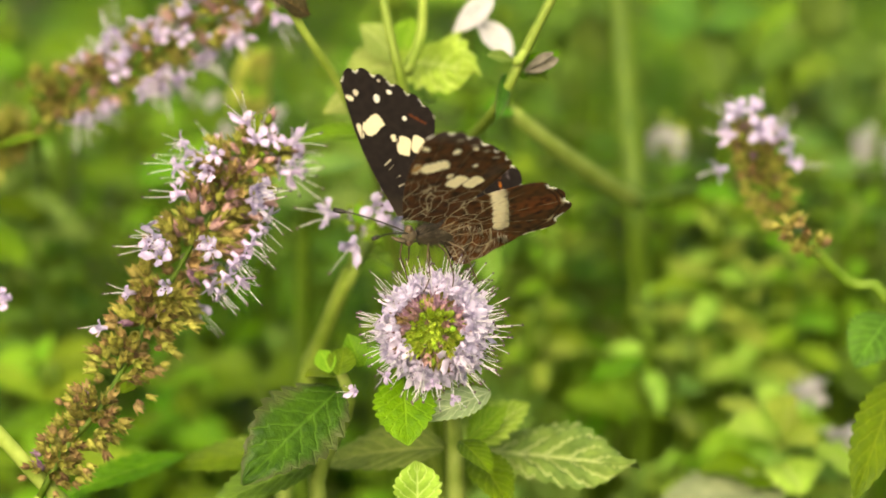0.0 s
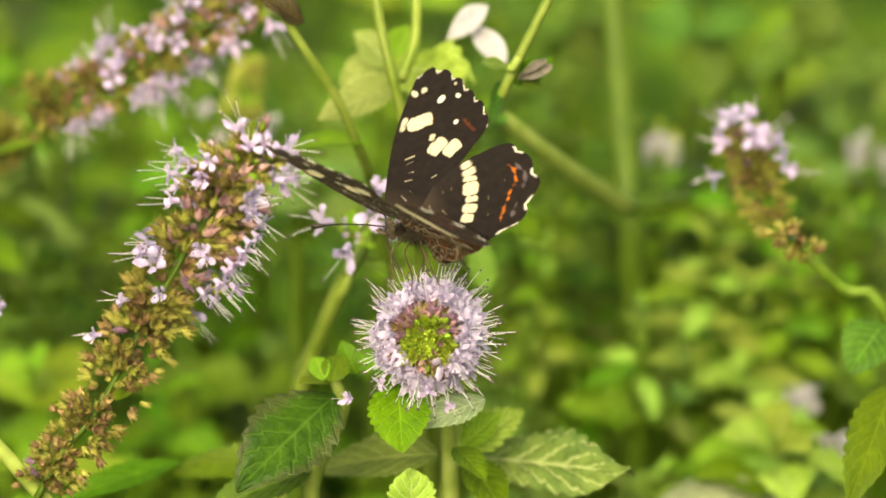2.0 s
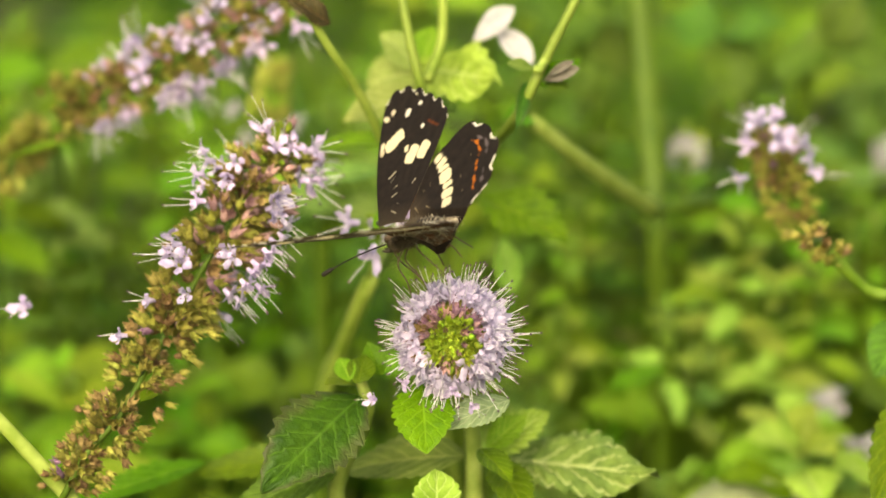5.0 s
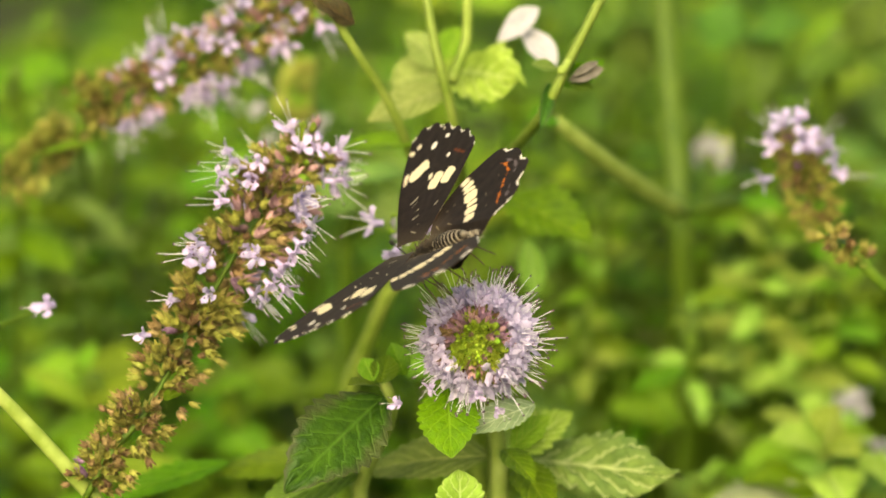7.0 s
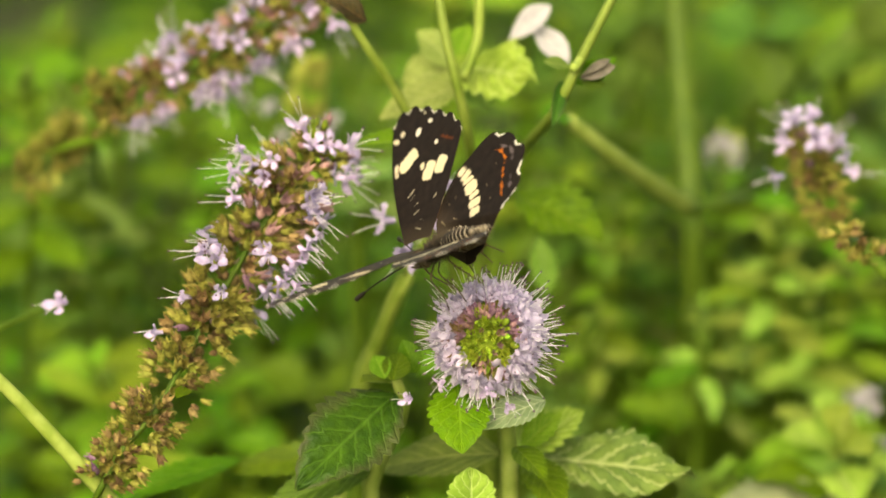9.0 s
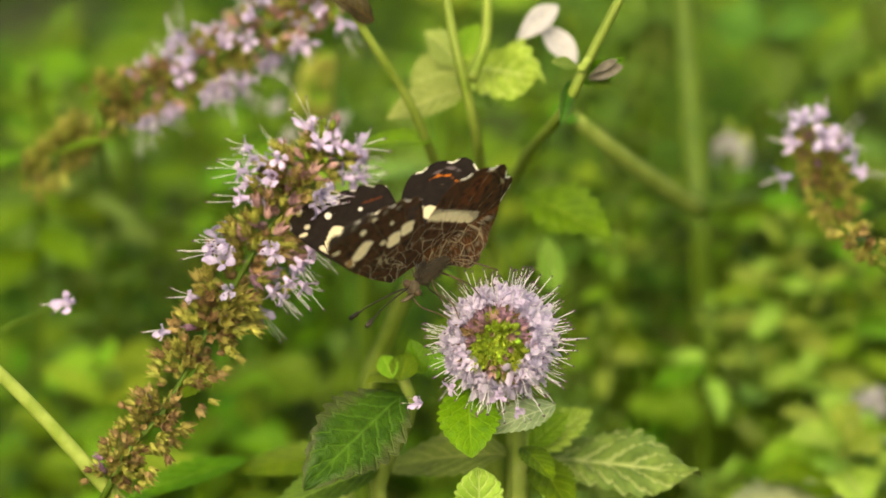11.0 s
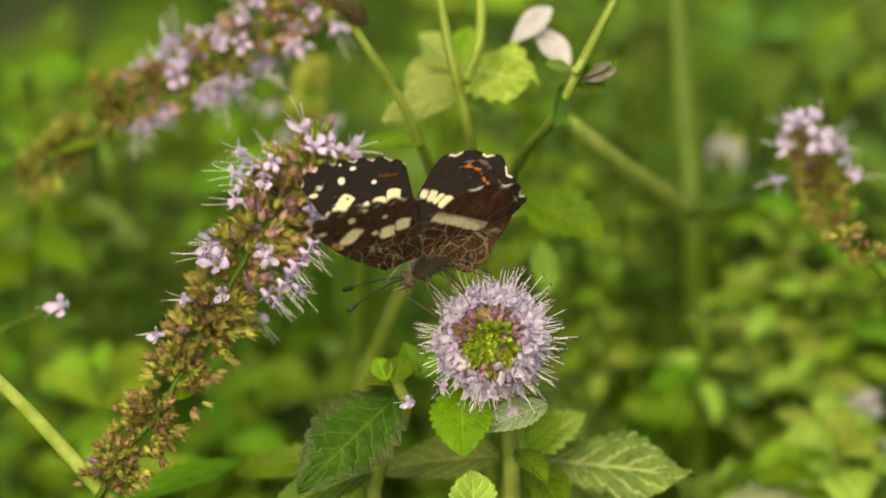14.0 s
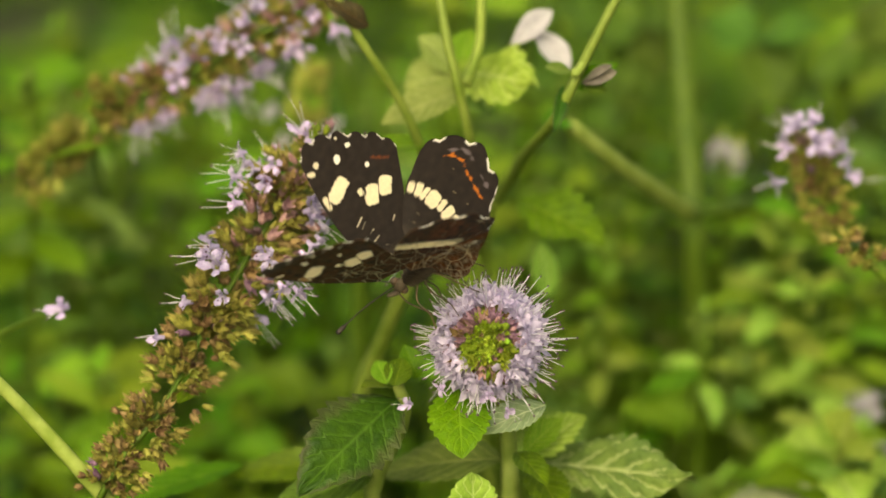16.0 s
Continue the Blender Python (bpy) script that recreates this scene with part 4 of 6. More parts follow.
def build_broad_shoot(place, tips, seed, material, label):
    """A shoot of a few broad leaves behind the flowers; tips are (across, up) in mm from where the leaves part, each with its width."""
    rng = random.Random(seed)
    foot = Vector((place.x + rng.uniform(-0.03, 0.03), place.y + rng.uniform(0.04, 0.10), 0))
    owner = thing("mint_shoot", Matrix.Translation(foot), label, "plant", "broad-leaved shoots")
    world_stem(owner, [place, place + Vector((rng.uniform(-0.006, 0.006), 0.01, -0.05)), foot], 0.8, 1.6, STEM_DARK)
    for k, (du, dv, w) in enumerate(tips):
        tip = place + (RIGHT * du + UP * dv - AHEAD * rng.uniform(-2, 6)) * MM
        leaf(owner, place, tip, -AHEAD * 0.7 + UP * (0.9 if dv < 4 else 0.3), w, seed + k, material, nx=6, ny=24, teeth=7, bite=0.2, ripple=0.08, fold=0.2)


def build_broad_shoots():
    green, dark, fresh = "broad-leaved green mint shoot in the thicket", "broad-leaved mint shoot in the thicket, dark green partly for shade", "broad-leaved fresh yellow-green mint shoot"
    # where LEAF_DARK is given, the backdrop's shade is put into the leaves
    for k, (place, tips, mat, label) in enumerate((
            (at(-49, 22, 120), ((13, 3, 12), (-12, -2, 11), (2, -9, 10)), LEAF, green),
            (at(-47, -13.5, 95), ((9, 2, 9), (-9, -1, 9), (3, -8, 8)), LEAF_BRIGHT, fresh),
            (at(-52, -21, 90), ((10, 1, 9), (-8, 3, 8)), LEAF, green),
            (at(-37, -21.5, 110), ((8, 3, 8), (-9, 2, 8)), LEAF, green),
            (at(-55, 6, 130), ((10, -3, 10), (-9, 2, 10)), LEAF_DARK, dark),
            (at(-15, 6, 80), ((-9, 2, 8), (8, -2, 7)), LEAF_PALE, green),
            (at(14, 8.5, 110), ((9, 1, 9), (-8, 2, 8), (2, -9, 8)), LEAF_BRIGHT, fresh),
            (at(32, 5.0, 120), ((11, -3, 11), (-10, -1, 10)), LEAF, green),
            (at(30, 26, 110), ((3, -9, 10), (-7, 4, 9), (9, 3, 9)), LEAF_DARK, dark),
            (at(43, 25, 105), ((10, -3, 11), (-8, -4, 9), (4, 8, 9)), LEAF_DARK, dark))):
        build_broad_shoot(place, tips, 700 + 10 * k, mat, label)
    for k, (place, tips, mat, label) in enumerate((
            (at(45, -3, 120), ((9, 3, 10), (-10, 1, 10)), LEAF_PALE, green),
            (at(22, -19, 100), ((-9, 3, 9), (9, 2, 9), (1, 8, 8)), LEAF_BRIGHT, fresh),
            (at(12, -11, 125), ((10, 0, 9), (-8, 3, 9)), LEAF_BRIGHT, fresh),
            (at(33, -12, 125), ((9, 4, 10), (-9, 3, 9)), LEAF, green),
            (at(-4, 30, 110), ((-9, 2, 9), (9, 1, 9)), LEAF_BRIGHT, fresh),
            (at(-36, 8, 125), ((9, 3, 9), (-8, 2, 9)), LEAF, green),
            (at(-22, -16, 105), ((-8, 4, 8), (8, 3, 8)), LEAF, green),
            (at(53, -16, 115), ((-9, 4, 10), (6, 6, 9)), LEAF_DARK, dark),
            # three dark shoots that shade the upper middle by their colour
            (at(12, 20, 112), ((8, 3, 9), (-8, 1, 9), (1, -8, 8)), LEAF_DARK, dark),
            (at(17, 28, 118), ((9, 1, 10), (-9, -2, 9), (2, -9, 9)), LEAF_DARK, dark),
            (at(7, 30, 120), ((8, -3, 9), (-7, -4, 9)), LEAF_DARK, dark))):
        build_broad_shoot(place, tips, 900 + 10 * k, mat, label)


# ---- the thicket behind ----
def stalk_proto(seed, height, material, n_pairs):
    """A leafy mint stalk from its foot at the origin."""
    rng = random.Random(seed)
    owner = thing("mint_stalk", Matrix(), "leafy green mint stalk in the thicket", "plant", "mint stalks")
    top = Vector((rng.uniform(-30, 30), rng.uniform(-30, 30), height)) * MM
    path = smooth_path([Vector((0, 0, 0)), top * 0.5 + Vector((rng.uniform(-12, 12), rng.uniform(-12, 12), 0)) * MM, top], 16)
    v, f = tube(path, [(1.9 - 0.075 * i) * MM for i in range(17)], 6, 0.08)
    part("stem", mesh_of("stem", v, f, STEM_DARK), owner)
    big = [leaf_mesh(rng.uniform(14, 21), rng.uniform(7, 10), seed + k, material, nx=6, ny=21, teeth=7, bite=0.35, ripple=0.1) for k in range(3)]
    for i in range(n_pairs):
        s = 0.45 + 0.55 * (i + 0.5) / n_pairs
        p = path[min(int(s * 16), 15)].lerp(path[min(int(s * 16) + 1, 16)], s * 16 - int(s * 16))
        for q in range(2):
            w = math.pi * q + math.pi / 2 * (i % 2) + rng.uniform(-0.3, 0.3) + seed
            out = Vector((math.cos(w), math.sin(w), rng.uniform(-0.15, 0.5)))
            k = (1.05 - 0.55 * (s - 0.45) / 0.55) * rng.uniform(0.85, 1.1)
            m = leaf_pose(p, p + out, Vector((0, 0, 1))) @ Matrix.Scale(k, 4)
            part("leaf", big[rng.randrange(3)], owner, m)
    return owner


def build_thicket():
    rng = random.Random(77)
    protos = [stalk_proto(200, 500, LEAF, 14), stalk_proto(210, 470, LEAF_BRIGHT, 13), stalk_proto(220, 520, LEAF, 14), stalk_proto(230, 450, LEAF_DARK, 13)]
    spots = []
    for k in range(46):
        y = 0.10 + 0.75 * (k / 46) ** 0.9
        half = 0.055 * (1 + y / 0.42) + 0.02
        spots.append((rng.uniform(-half, half), y, rng.uniform(0, 360), rng.uniform(-7, 7), rng.uniform(-7, 7)))
    for k, (x, y, rz, rx, ry) in enumerate(spots):
        # the tops stay below the sight line to the flowers in front
        m = pose(x, y, rng.uniform(-0.075, -0.03), rx, ry, rz)
        if k < 4:
            protos[k].matrix_basis = m
        else:
            copy_thing(protos[k % 4], m)


def leaf_sheet(x, y, z, rng, lo, hi):
    """Many small blades, one at each place, as one mesh."""
    verts, faces, uvs = [], [], []
    shape = ((0, 0.08), (0.2, 0.75), (0.45, 1.0), (0.75, 0.65), (1.0, 0.05))
    for i in range(len(x)):
        ln = rng.uniform(lo, hi) * MM
        wd = ln * rng.uniform(0.42, 0.62)
        w, tilt = rng.uniform(0, 6.28), rng.uniform(-0.5, 0.35)
        d = Vector((math.cos(w), math.sin(w), tilt)).normalized()
        a = d.cross(Vector((rng.uniform(-0.4, 0.4), rng.uniform(-0.7, 0.1), 1))).normalized()
        nz = a.cross(d)
        b = len(verts)
        c = Vector((x[i], y[i], z[i]))
        for s, k in shape:
            for q in (-1, 0, 1):
                verts.append(c + d * (s * ln) + a * (q * k * wd / 2) + nz * (abs(q) * 0.12 * k * wd - 0.15 * ln * s * s))
                uvs.append((q, s))
        for j in range(4):
            for q in range(2):
                faces.append((b + j * 3 + q, b + j * 3 + q + 1, b + j * 3 + q + 4, b + j * 3 + q + 3))
    return mesh_of("leaves", verts, faces, FILL, uvs)


def canopy(x, y, rng, drop):
    bumps = np.array([noise.noise(Vector((a * 13, b * 13, 0.5))) + 0.5 * noise.noise(Vector((a * 35, b * 35, 4.5))) for a, b in zip(x, y)])
    return 0.448 + 0.035 * bumps - rng.exponential(drop, len(x))


def build_thicket_leaves():
    """The uncounted leaves of the thicket behind the flowers, and of the mint all round it."""
    rng = np.random.RandomState(5)
    n = 24000
    y = 0.10 + 0.75 * rng.rand(n) ** 1.15
    half = 0.062 * (1 + y / 0.42) + 0.03
    x = (rng.rand(n) * 2 - 1) * half
    z = canopy(x, y, rng, 0.016)
    clump = np.array([noise.noise(Vector((a * 19, b * 19, c * 24))) for a, b, c in zip(x, y, z)])
    keep = clump > -0.02
    ob = new("thicket_leaves", leaf_sheet(x[keep], y[keep], z[keep], rng, 5, 14))
    tagged(ob, "dense green mint foliage filling the background", "foliage", kind="stuff")
    n = 22000
    far, way = 3.2 * rng.rand(n) ** 0.75, rng.uniform(0, 6.2832, n)
    far *= 1 + 0.25 * np.sin(3 * way + 1) + 0.15 * np.sin(7 * way)
    x, y = far * np.cos(way), 0.4 + far * np.sin(way)
    inside = (y > 0.08) & (y < 0.86) & (np.abs(x) < 0.062 * (1 + y / 0.42) + 0.03)
    x, y, far = x[~inside], y[~inside], far[~inside]
    ob = new("meadow_leaves", leaf_sheet(x, y, canopy(x, y, rng, 0.03) * np.clip(1.6 - 0.45 * far, 0.06, 1), rng, 30, 55))
    tagged(ob, "green mint meadow surrounding the flowers", "foliage", kind="stuff")


# ---- the butterfly ----
def ellipse(p, q, cp, cq, a, b, turn):
    c, s = math.cos(radians(turn)), math.sin(radians(turn))
    dp, dq = p - cp, q - cq
    return ((dp * c + dq * s) / a) ** 2 + ((-dp * s + dq * c) / b) ** 2


def near_line(p, q, pts):
    best = 99.0
    for (a, b), (c, d) in zip(pts, pts[1:]):
        vx, vy = c - a, d - b
        t = max(0.0, min(1.0, ((p - a) * vx + (q - b) * vy) / (vx * vx + vy * vy)))
        best = min(best, math.hypot(p - a - t * vx, q - b - t * vy))
    return best


CREAM, BLACK, ORANGE, RUST, BROWN, WHITE = (0.81, 0.735, 0.55), (0.012, 0.008, 0.006), (0.66, 0.19, 0.02), (0.165, 0.055, 0.016), (0.075, 0.038, 0.015), (0.86, 0.83, 0.76)
PALE_UNDER = (0.93, 0.84, 0.62)
# pale blocks of the forewing: the ends of each one's axis and its half width
FORE_BLOCKS = [((3.95, 12.5), (5.4, 11.2), 1.0), ((6.7, 11.5), (6.4, 10.2), 0.42), ((2.0, 10.7), (1.9, 10.3), 0.42), ((0.45, 10.2), (0.85, 9.0), 0.95), ((-1.5, 10.5), (-1.1, 9.5), 0.95)]
FORE_SEAMS = [((-0.75, 11.4), (0.05, 8.2)), ((5.9, 13.2), (6.5, 9.8)), ((1.5, 11.3), (2.1, 8.4))]
FORE_SPOTS = [(3.65, 15.5, 0.42, 0.56, 10), (1.8, 16.6, 0.36, 0.30, 0), (0.1, 13.3, 0.32, 0.32, 0), (7.45, 15.1, 0.50, 0.36, 20), (6.5, 15.9, 0.36, 0.44, 0), (3.0, 18.0, 0.22, 0.18, 0)]
FORE_STREAKS = [((3.75, 6.7), (2.85, 7.5)), ((3.2, 6.2), (2.5, 6.9)), ((2.2, 4.1), (1.35, 4.6)), ((2.4, 5.2), (1.8, 5.6)), ((0.9, 3.2), (0.2, 2.9)), ((-0.9, 5.6), (-1.3, 6.1)), ((1.6, 2.2), (0.6, 1.8))]
HIND_STREAKS = [((-1.2, 5.0), (-1.9, 4.5)), ((-2.4, 5.6), (-2.7, 5.2)), ((-3.2, 2.6), (-3.9, 2.4)), ((-1.2, 2.4), (-1.9, 1.9)), ((-9.0, 4.6), (-9.2, 3.9)), ((-8.2, 9.4), (-8.4, 9.0)), ((-7.6, 6.6), (-7.9, 6.2))]
BAND = [(-2.5, 8.75), (-3.9, 7.8), (-5.2, 6.0), (-6.2, 4.5), (-6.9, 2.7)]
BAND_UNDER = [(-1.2, 9.9), (-2.7, 9.3), (-4.9, 6.9), (-6.6, 4.7), (-7.6, 3.5)]
EMBER = [(-6.9, 11.3), (-8.7, 10.7), (-9.7, 9.7), (-10.0, 7.8), (-10.4, 6.2), (-10.9, 4.6)]
ZIGZAG = [(-7.5, 13.0), (-9.6, 12.0), (-11.3, 10.9), (-11.8, 9.0), (-12.3, 6.6), (-11.8, 4.2)]


def block(p, q, a, b, half):
    """How far a spot lies outside a squarish block round the line from a to b; below 0 inside."""
    vx, vy = b[0] - a[0], b[1] - a[1]
    ln = math.hypot(vx, vy)
    x, y = p - (a[0] + b[0]) / 2, q - (a[1] + b[1]) / 2
    along, across = abs(x * vx + y * vy) / ln - ln / 2 - 0.75 * half, abs(x * vy - y * vx) / ln - half
    r = 0.7 * half
    return math.hypot(max(along + r, 0), max(across + r, 0)) - r


def across_band(pts, s):
    """The spot at s mm along a line and the direction across it."""
    for (a, b), (c, d) in zip(pts, pts[1:]):
        ln = math.hypot(c - a, d - b)
        if s <= ln or (c, d) == pts[-1]:
            return a + (c - a) * s / ln, b + (d - b) * s / ln, -(d - b) / ln, (c - a) / ln
        s -= ln


def band_blocks(pts, cuts):
    """Blocks side by side along a band, parted by veins: each cut is (start, end, half width, shift outwards)."""
    blocks = []
    for s0, s1, wide, off in cuts:
        x, y, nx, ny = across_band(pts, (s0 + s1) / 2)
        half = (s1 - s0) / 2 - 0.03
        e = max(wide - 0.75 * half, 0.05)
        blocks.append(((x + nx * (off - e), y + ny * (off - e)), (x + nx * (off + e), y + ny * (off + e)), half))
    return blocks


HIND_BLOCKS = band_blocks(BAND, ((-0.55, 0.5, 0.68, 0.0), (0.5, 1.6, 0.86, 0.0), (1.6, 2.35, 0.9, 0.1), (2.35, 4.3, 1.05, 0.0), (4.3, 5.2, 0.8, -0.15), (5.3, 6.6, 0.98, 0.0), (6.6, 7.9, 0.86, 0.0)))


def net(p, q, root, across, along):
    """How near a spot lies to the pale net of veins: 0 on a vein."""
    r, a = math.hypot(p - root[0], q - root[1]), math.atan2(p - root[0], q - root[1])
    d, _ = noise.voronoi(Vector((a * across + 0.25 * math.sin(r * 1.3), r * along, 1.7)))
    return d[1] - d[0]


def rib(p, q, root, step, phase):
    """Distance in mm to the nearest of the veins that fan out from root, step radians apart."""
    r, a = math.hypot(p - root[0], q - root[1]), (math.atan2(p - root[0], q - root[1]) - phase) / step
    return r * step * abs(a - round(a))


def blend(a, b, f):
    f = max(0.0, min(1.0, f))
    return tuple(x + (y - x) * f for x, y in zip(a, b))


def fore_colour(p, q, upper, rim, wave):
    n = noise.noise(Vector((p * 1.1, q * 1.1, 3)))
    ragged = 0.16 * noise.noise(Vector((p * 2.6, q * 2.6, 7))) + 0.10 * noise.noise(Vector((p * 6, q * 6, 2)))
    if upper:
        col = blend(BLACK, (0.027, 0.0185, 0.013), 0.5 + 0.5 * n)
        col = blend(col, (0.22, 0.055, 0.012), (0.30 + ragged - near_line(p, q, ((-0.7, 13.9), (-2.8, 13.0)))) * 2.2)
    else:
        col = blend(BROWN, RUST, 0.40 + 0.8 * n)
        col = blend(col, (0.012, 0.008, 0.006), 1.0 * (0.05 + noise.noise(Vector((p * 0.9, q * 0.9, 6)))))
        col = blend(col, (0.10, 0.075, 0.075), 0.5 * (q - 17.0 + 0.10 * p) / 1.2)
        col = blend(col, (0.10, 0.075, 0.075), 0.4 * (1.2 - ellipse(p, q, -2.6, 12.6, 0.9, 2.2, 10)))
        for a, b in ((2.2, 17.2), (0.3, 16.5), (4.4, 17.8), (-1.4, 15.6)):
            col = blend(col, (0.55, 0.50, 0.42), (1 - ellipse(p, q, a, b, 0.55, 0.22, -20)) * 1.4)
    for k, (a, b, half) in enumerate(FORE_BLOCKS):
        f = ((0.0 if upper else 0.06) - block(p, q, a, b, half) - 1.0 * ragged) * 7
        if min(near_line(p, q, a) for a in FORE_SEAMS) < 0.07:
            f *= 0.15
        col = blend(col, CREAM if upper else PALE_UNDER, f)
    for k, sp in enumerate(FORE_SPOTS if upper else FORE_SPOTS[:4]):
        e = max(ellipse(p, q, *sp) + 0.35 * noise.noise(Vector((p * 2.2, q * 2.2, k))), 0) ** 1.4
        col = blend(col, (CREAM if k > 2 else WHITE) if upper else PALE_UNDER, (1.1 - e) * 5)
    for a in FORE_STREAKS:
        col = blend(col, CREAM, (0.09 + 0.1 * n - near_line(p, q, a)) * 9)
    if not upper:
        if q < 9.0:
            col = blend(col, (0.85, 0.74, 0.50), (0.055 - net(p, q, (0.4, -7.8), 8.5, 0.38)) * 14 * min(1, (9.0 - q) * 0.5))
        col = blend(col, (0.50, 0.30, 0.13), (0.9 - ellipse(p, q, 6.6, 11.0, 0.5, 1.1, 10)) * 2)
        col = blend(col, (0.42, 0.32, 0.19), (0.05 - rib(p, q, (0.4, -7.8), 0.085, 0.068)) * 8 if q > 4 else 0)
    elif q < 3.2:
        col = blend(col, (0.06, 0.045, 0.028), (3.2 - q) * 0.3)
    if rim > 0.982 and wave < 0.55 + 0.5 * n:
        col = blend(col, WHITE, (rim - 0.982) * 70)
    return col


def hind_colour(p, q, upper, rim, wave):
    n = noise.noise(Vector((p * 1.1, q * 1.1, 9)))
    ragged = 0.18 * noise.noise(Vector((p * 2.4, q * 2.4, 5))) + 0.10 * noise.noise(Vector((p * 6, q * 6, 4)))
    gap = rib(p, q, (-0.6, -0.9), 0.19, 0.06)
    if upper:
        col = blend(BLACK, (0.027, 0.0185, 0.013), 0.5 + 0.5 * n)
        col = blend(col, ORANGE, (0.17 + 0.40 * n + 1.2 * ragged - near_line(p, q, EMBER) - (0.10 if gap < 0.12 else 0)) * 6)
        col = blend(col, (0.16, 0.13, 0.14), (0.14 + 0.5 * n - near_line(p, q, [(a - 1.3, b + 0.3) for a, b in EMBER])) * 5)
        for a in HIND_STREAKS:
            col = blend(col, (0.40, 0.33, 0.2), (0.07 + 0.1 * n - near_line(p, q, a)) * 9)
    else:
        col = blend(BROWN, RUST, 0.5 + 0.7 * n)
        col = blend(col, (0.25, 0.07, 0.02), 0.8 * (1.25 + 0.8 * n - ellipse(p, q, -8.4, 9.0, 2.0, 3.4, 30)))
        col = blend(col, (0.012, 0.008, 0.006), 1.0 * (0.05 + noise.noise(Vector((p * 1.1, q * 1.1, 4)))))
        for a, b in ((-9.2, 10.6), (-9.9, 8.0), (-10.2, 5.9)):
            col = blend(col, (0.012, 0.008, 0.010), (1 - ellipse(p, q, a, b, 0.45, 0.7, 0)) * 0.8)
        d = near_line(p, q, ZIGZAG) - 0.3 * (0.5 - wave)
        col = blend(col, (0.55, 0.45, 0.30), (0.13 - d) * 9)
        col = blend(col, (0.012, 0.008, 0.006), (0.16 - abs(d - 0.42)) * 6)
    if upper:
        for a, b, half in HIND_BLOCKS:
            col = blend(col, CREAM, (0.02 - block(p, q, a, b, half) - 0.5 * ragged) * 8)
    else:
        col = blend(col, PALE_UNDER, (1.02 + ragged - near_line(p, q, BAND_UNDER)) * 7 * (1 if gap > 0.09 else 0.25))
        reach = math.hypot(p, q)
        if reach < 9.5:
            col = blend(col, (0.85, 0.74, 0.50), (0.060 - net(p, q, (-0.6, -0.9), 3.3, 0.46)) * 14 * min(1, (9.5 - reach) * 0.5))
        for a in (((-1, 0.5), (-6.6, 13.2)), ((-1, 0.5), (-10.5, 10.8)), ((-1, 0.5), (-12, 7.0)), ((-2, 0.4), (-11, 3.2))):
            col = blend(col, (0.60, 0.46, 0.28), (0.07 - near_line(p, q, a)) * 9)
        if q < 2.6:
            col = blend(col, (0.30, 0.25, 0.18), (2.6 - q) * (0.06 + 0.45 * noise.noise(Vector((p * 5, q * 1.5, 3)))))
    if upper and math.hypot(p, q) < 5:
        col = blend(col, (0.10, 0.075, 0.05), (5 - math.hypot(p, q)) * 0.2)
    if rim > 0.976 and wave < 0.65 + 0.5 * n and p < -5.5 and q > 1.5:
        col = blend(col, WHITE, (rim - 0.974) * 80)
    return col


FORE_RIM = [(17.8, 26.2), (16.8, 27.4), (14.5, 28.0), (12, 28.0), (8.7, 27.4), (5.5, 27.0), (2.4, 26.1), (0, 25.5), (-4, 24.9), (-7.8, 24.3), (-10.2, 23.4), (-12, 22.0)]
HIND_RIM = [(4, 5.4), (-2, 7.4), (-5, 8.8), (-9, 10.9), (-12, 12.4), (-17, 14.2), (-21, 15.6), (-27, 16.5), (-34, 16.5), (-40, 16.9), (-44, 17.3), (-48, 16.4), (-55, 15.6), (-61, 14.9), (-66, 13.7), (-72, 11.8), (-79, 9.8), (-87, 8.0), (-95, 6.8), (-103, 6.0), (-110, 4.6)]


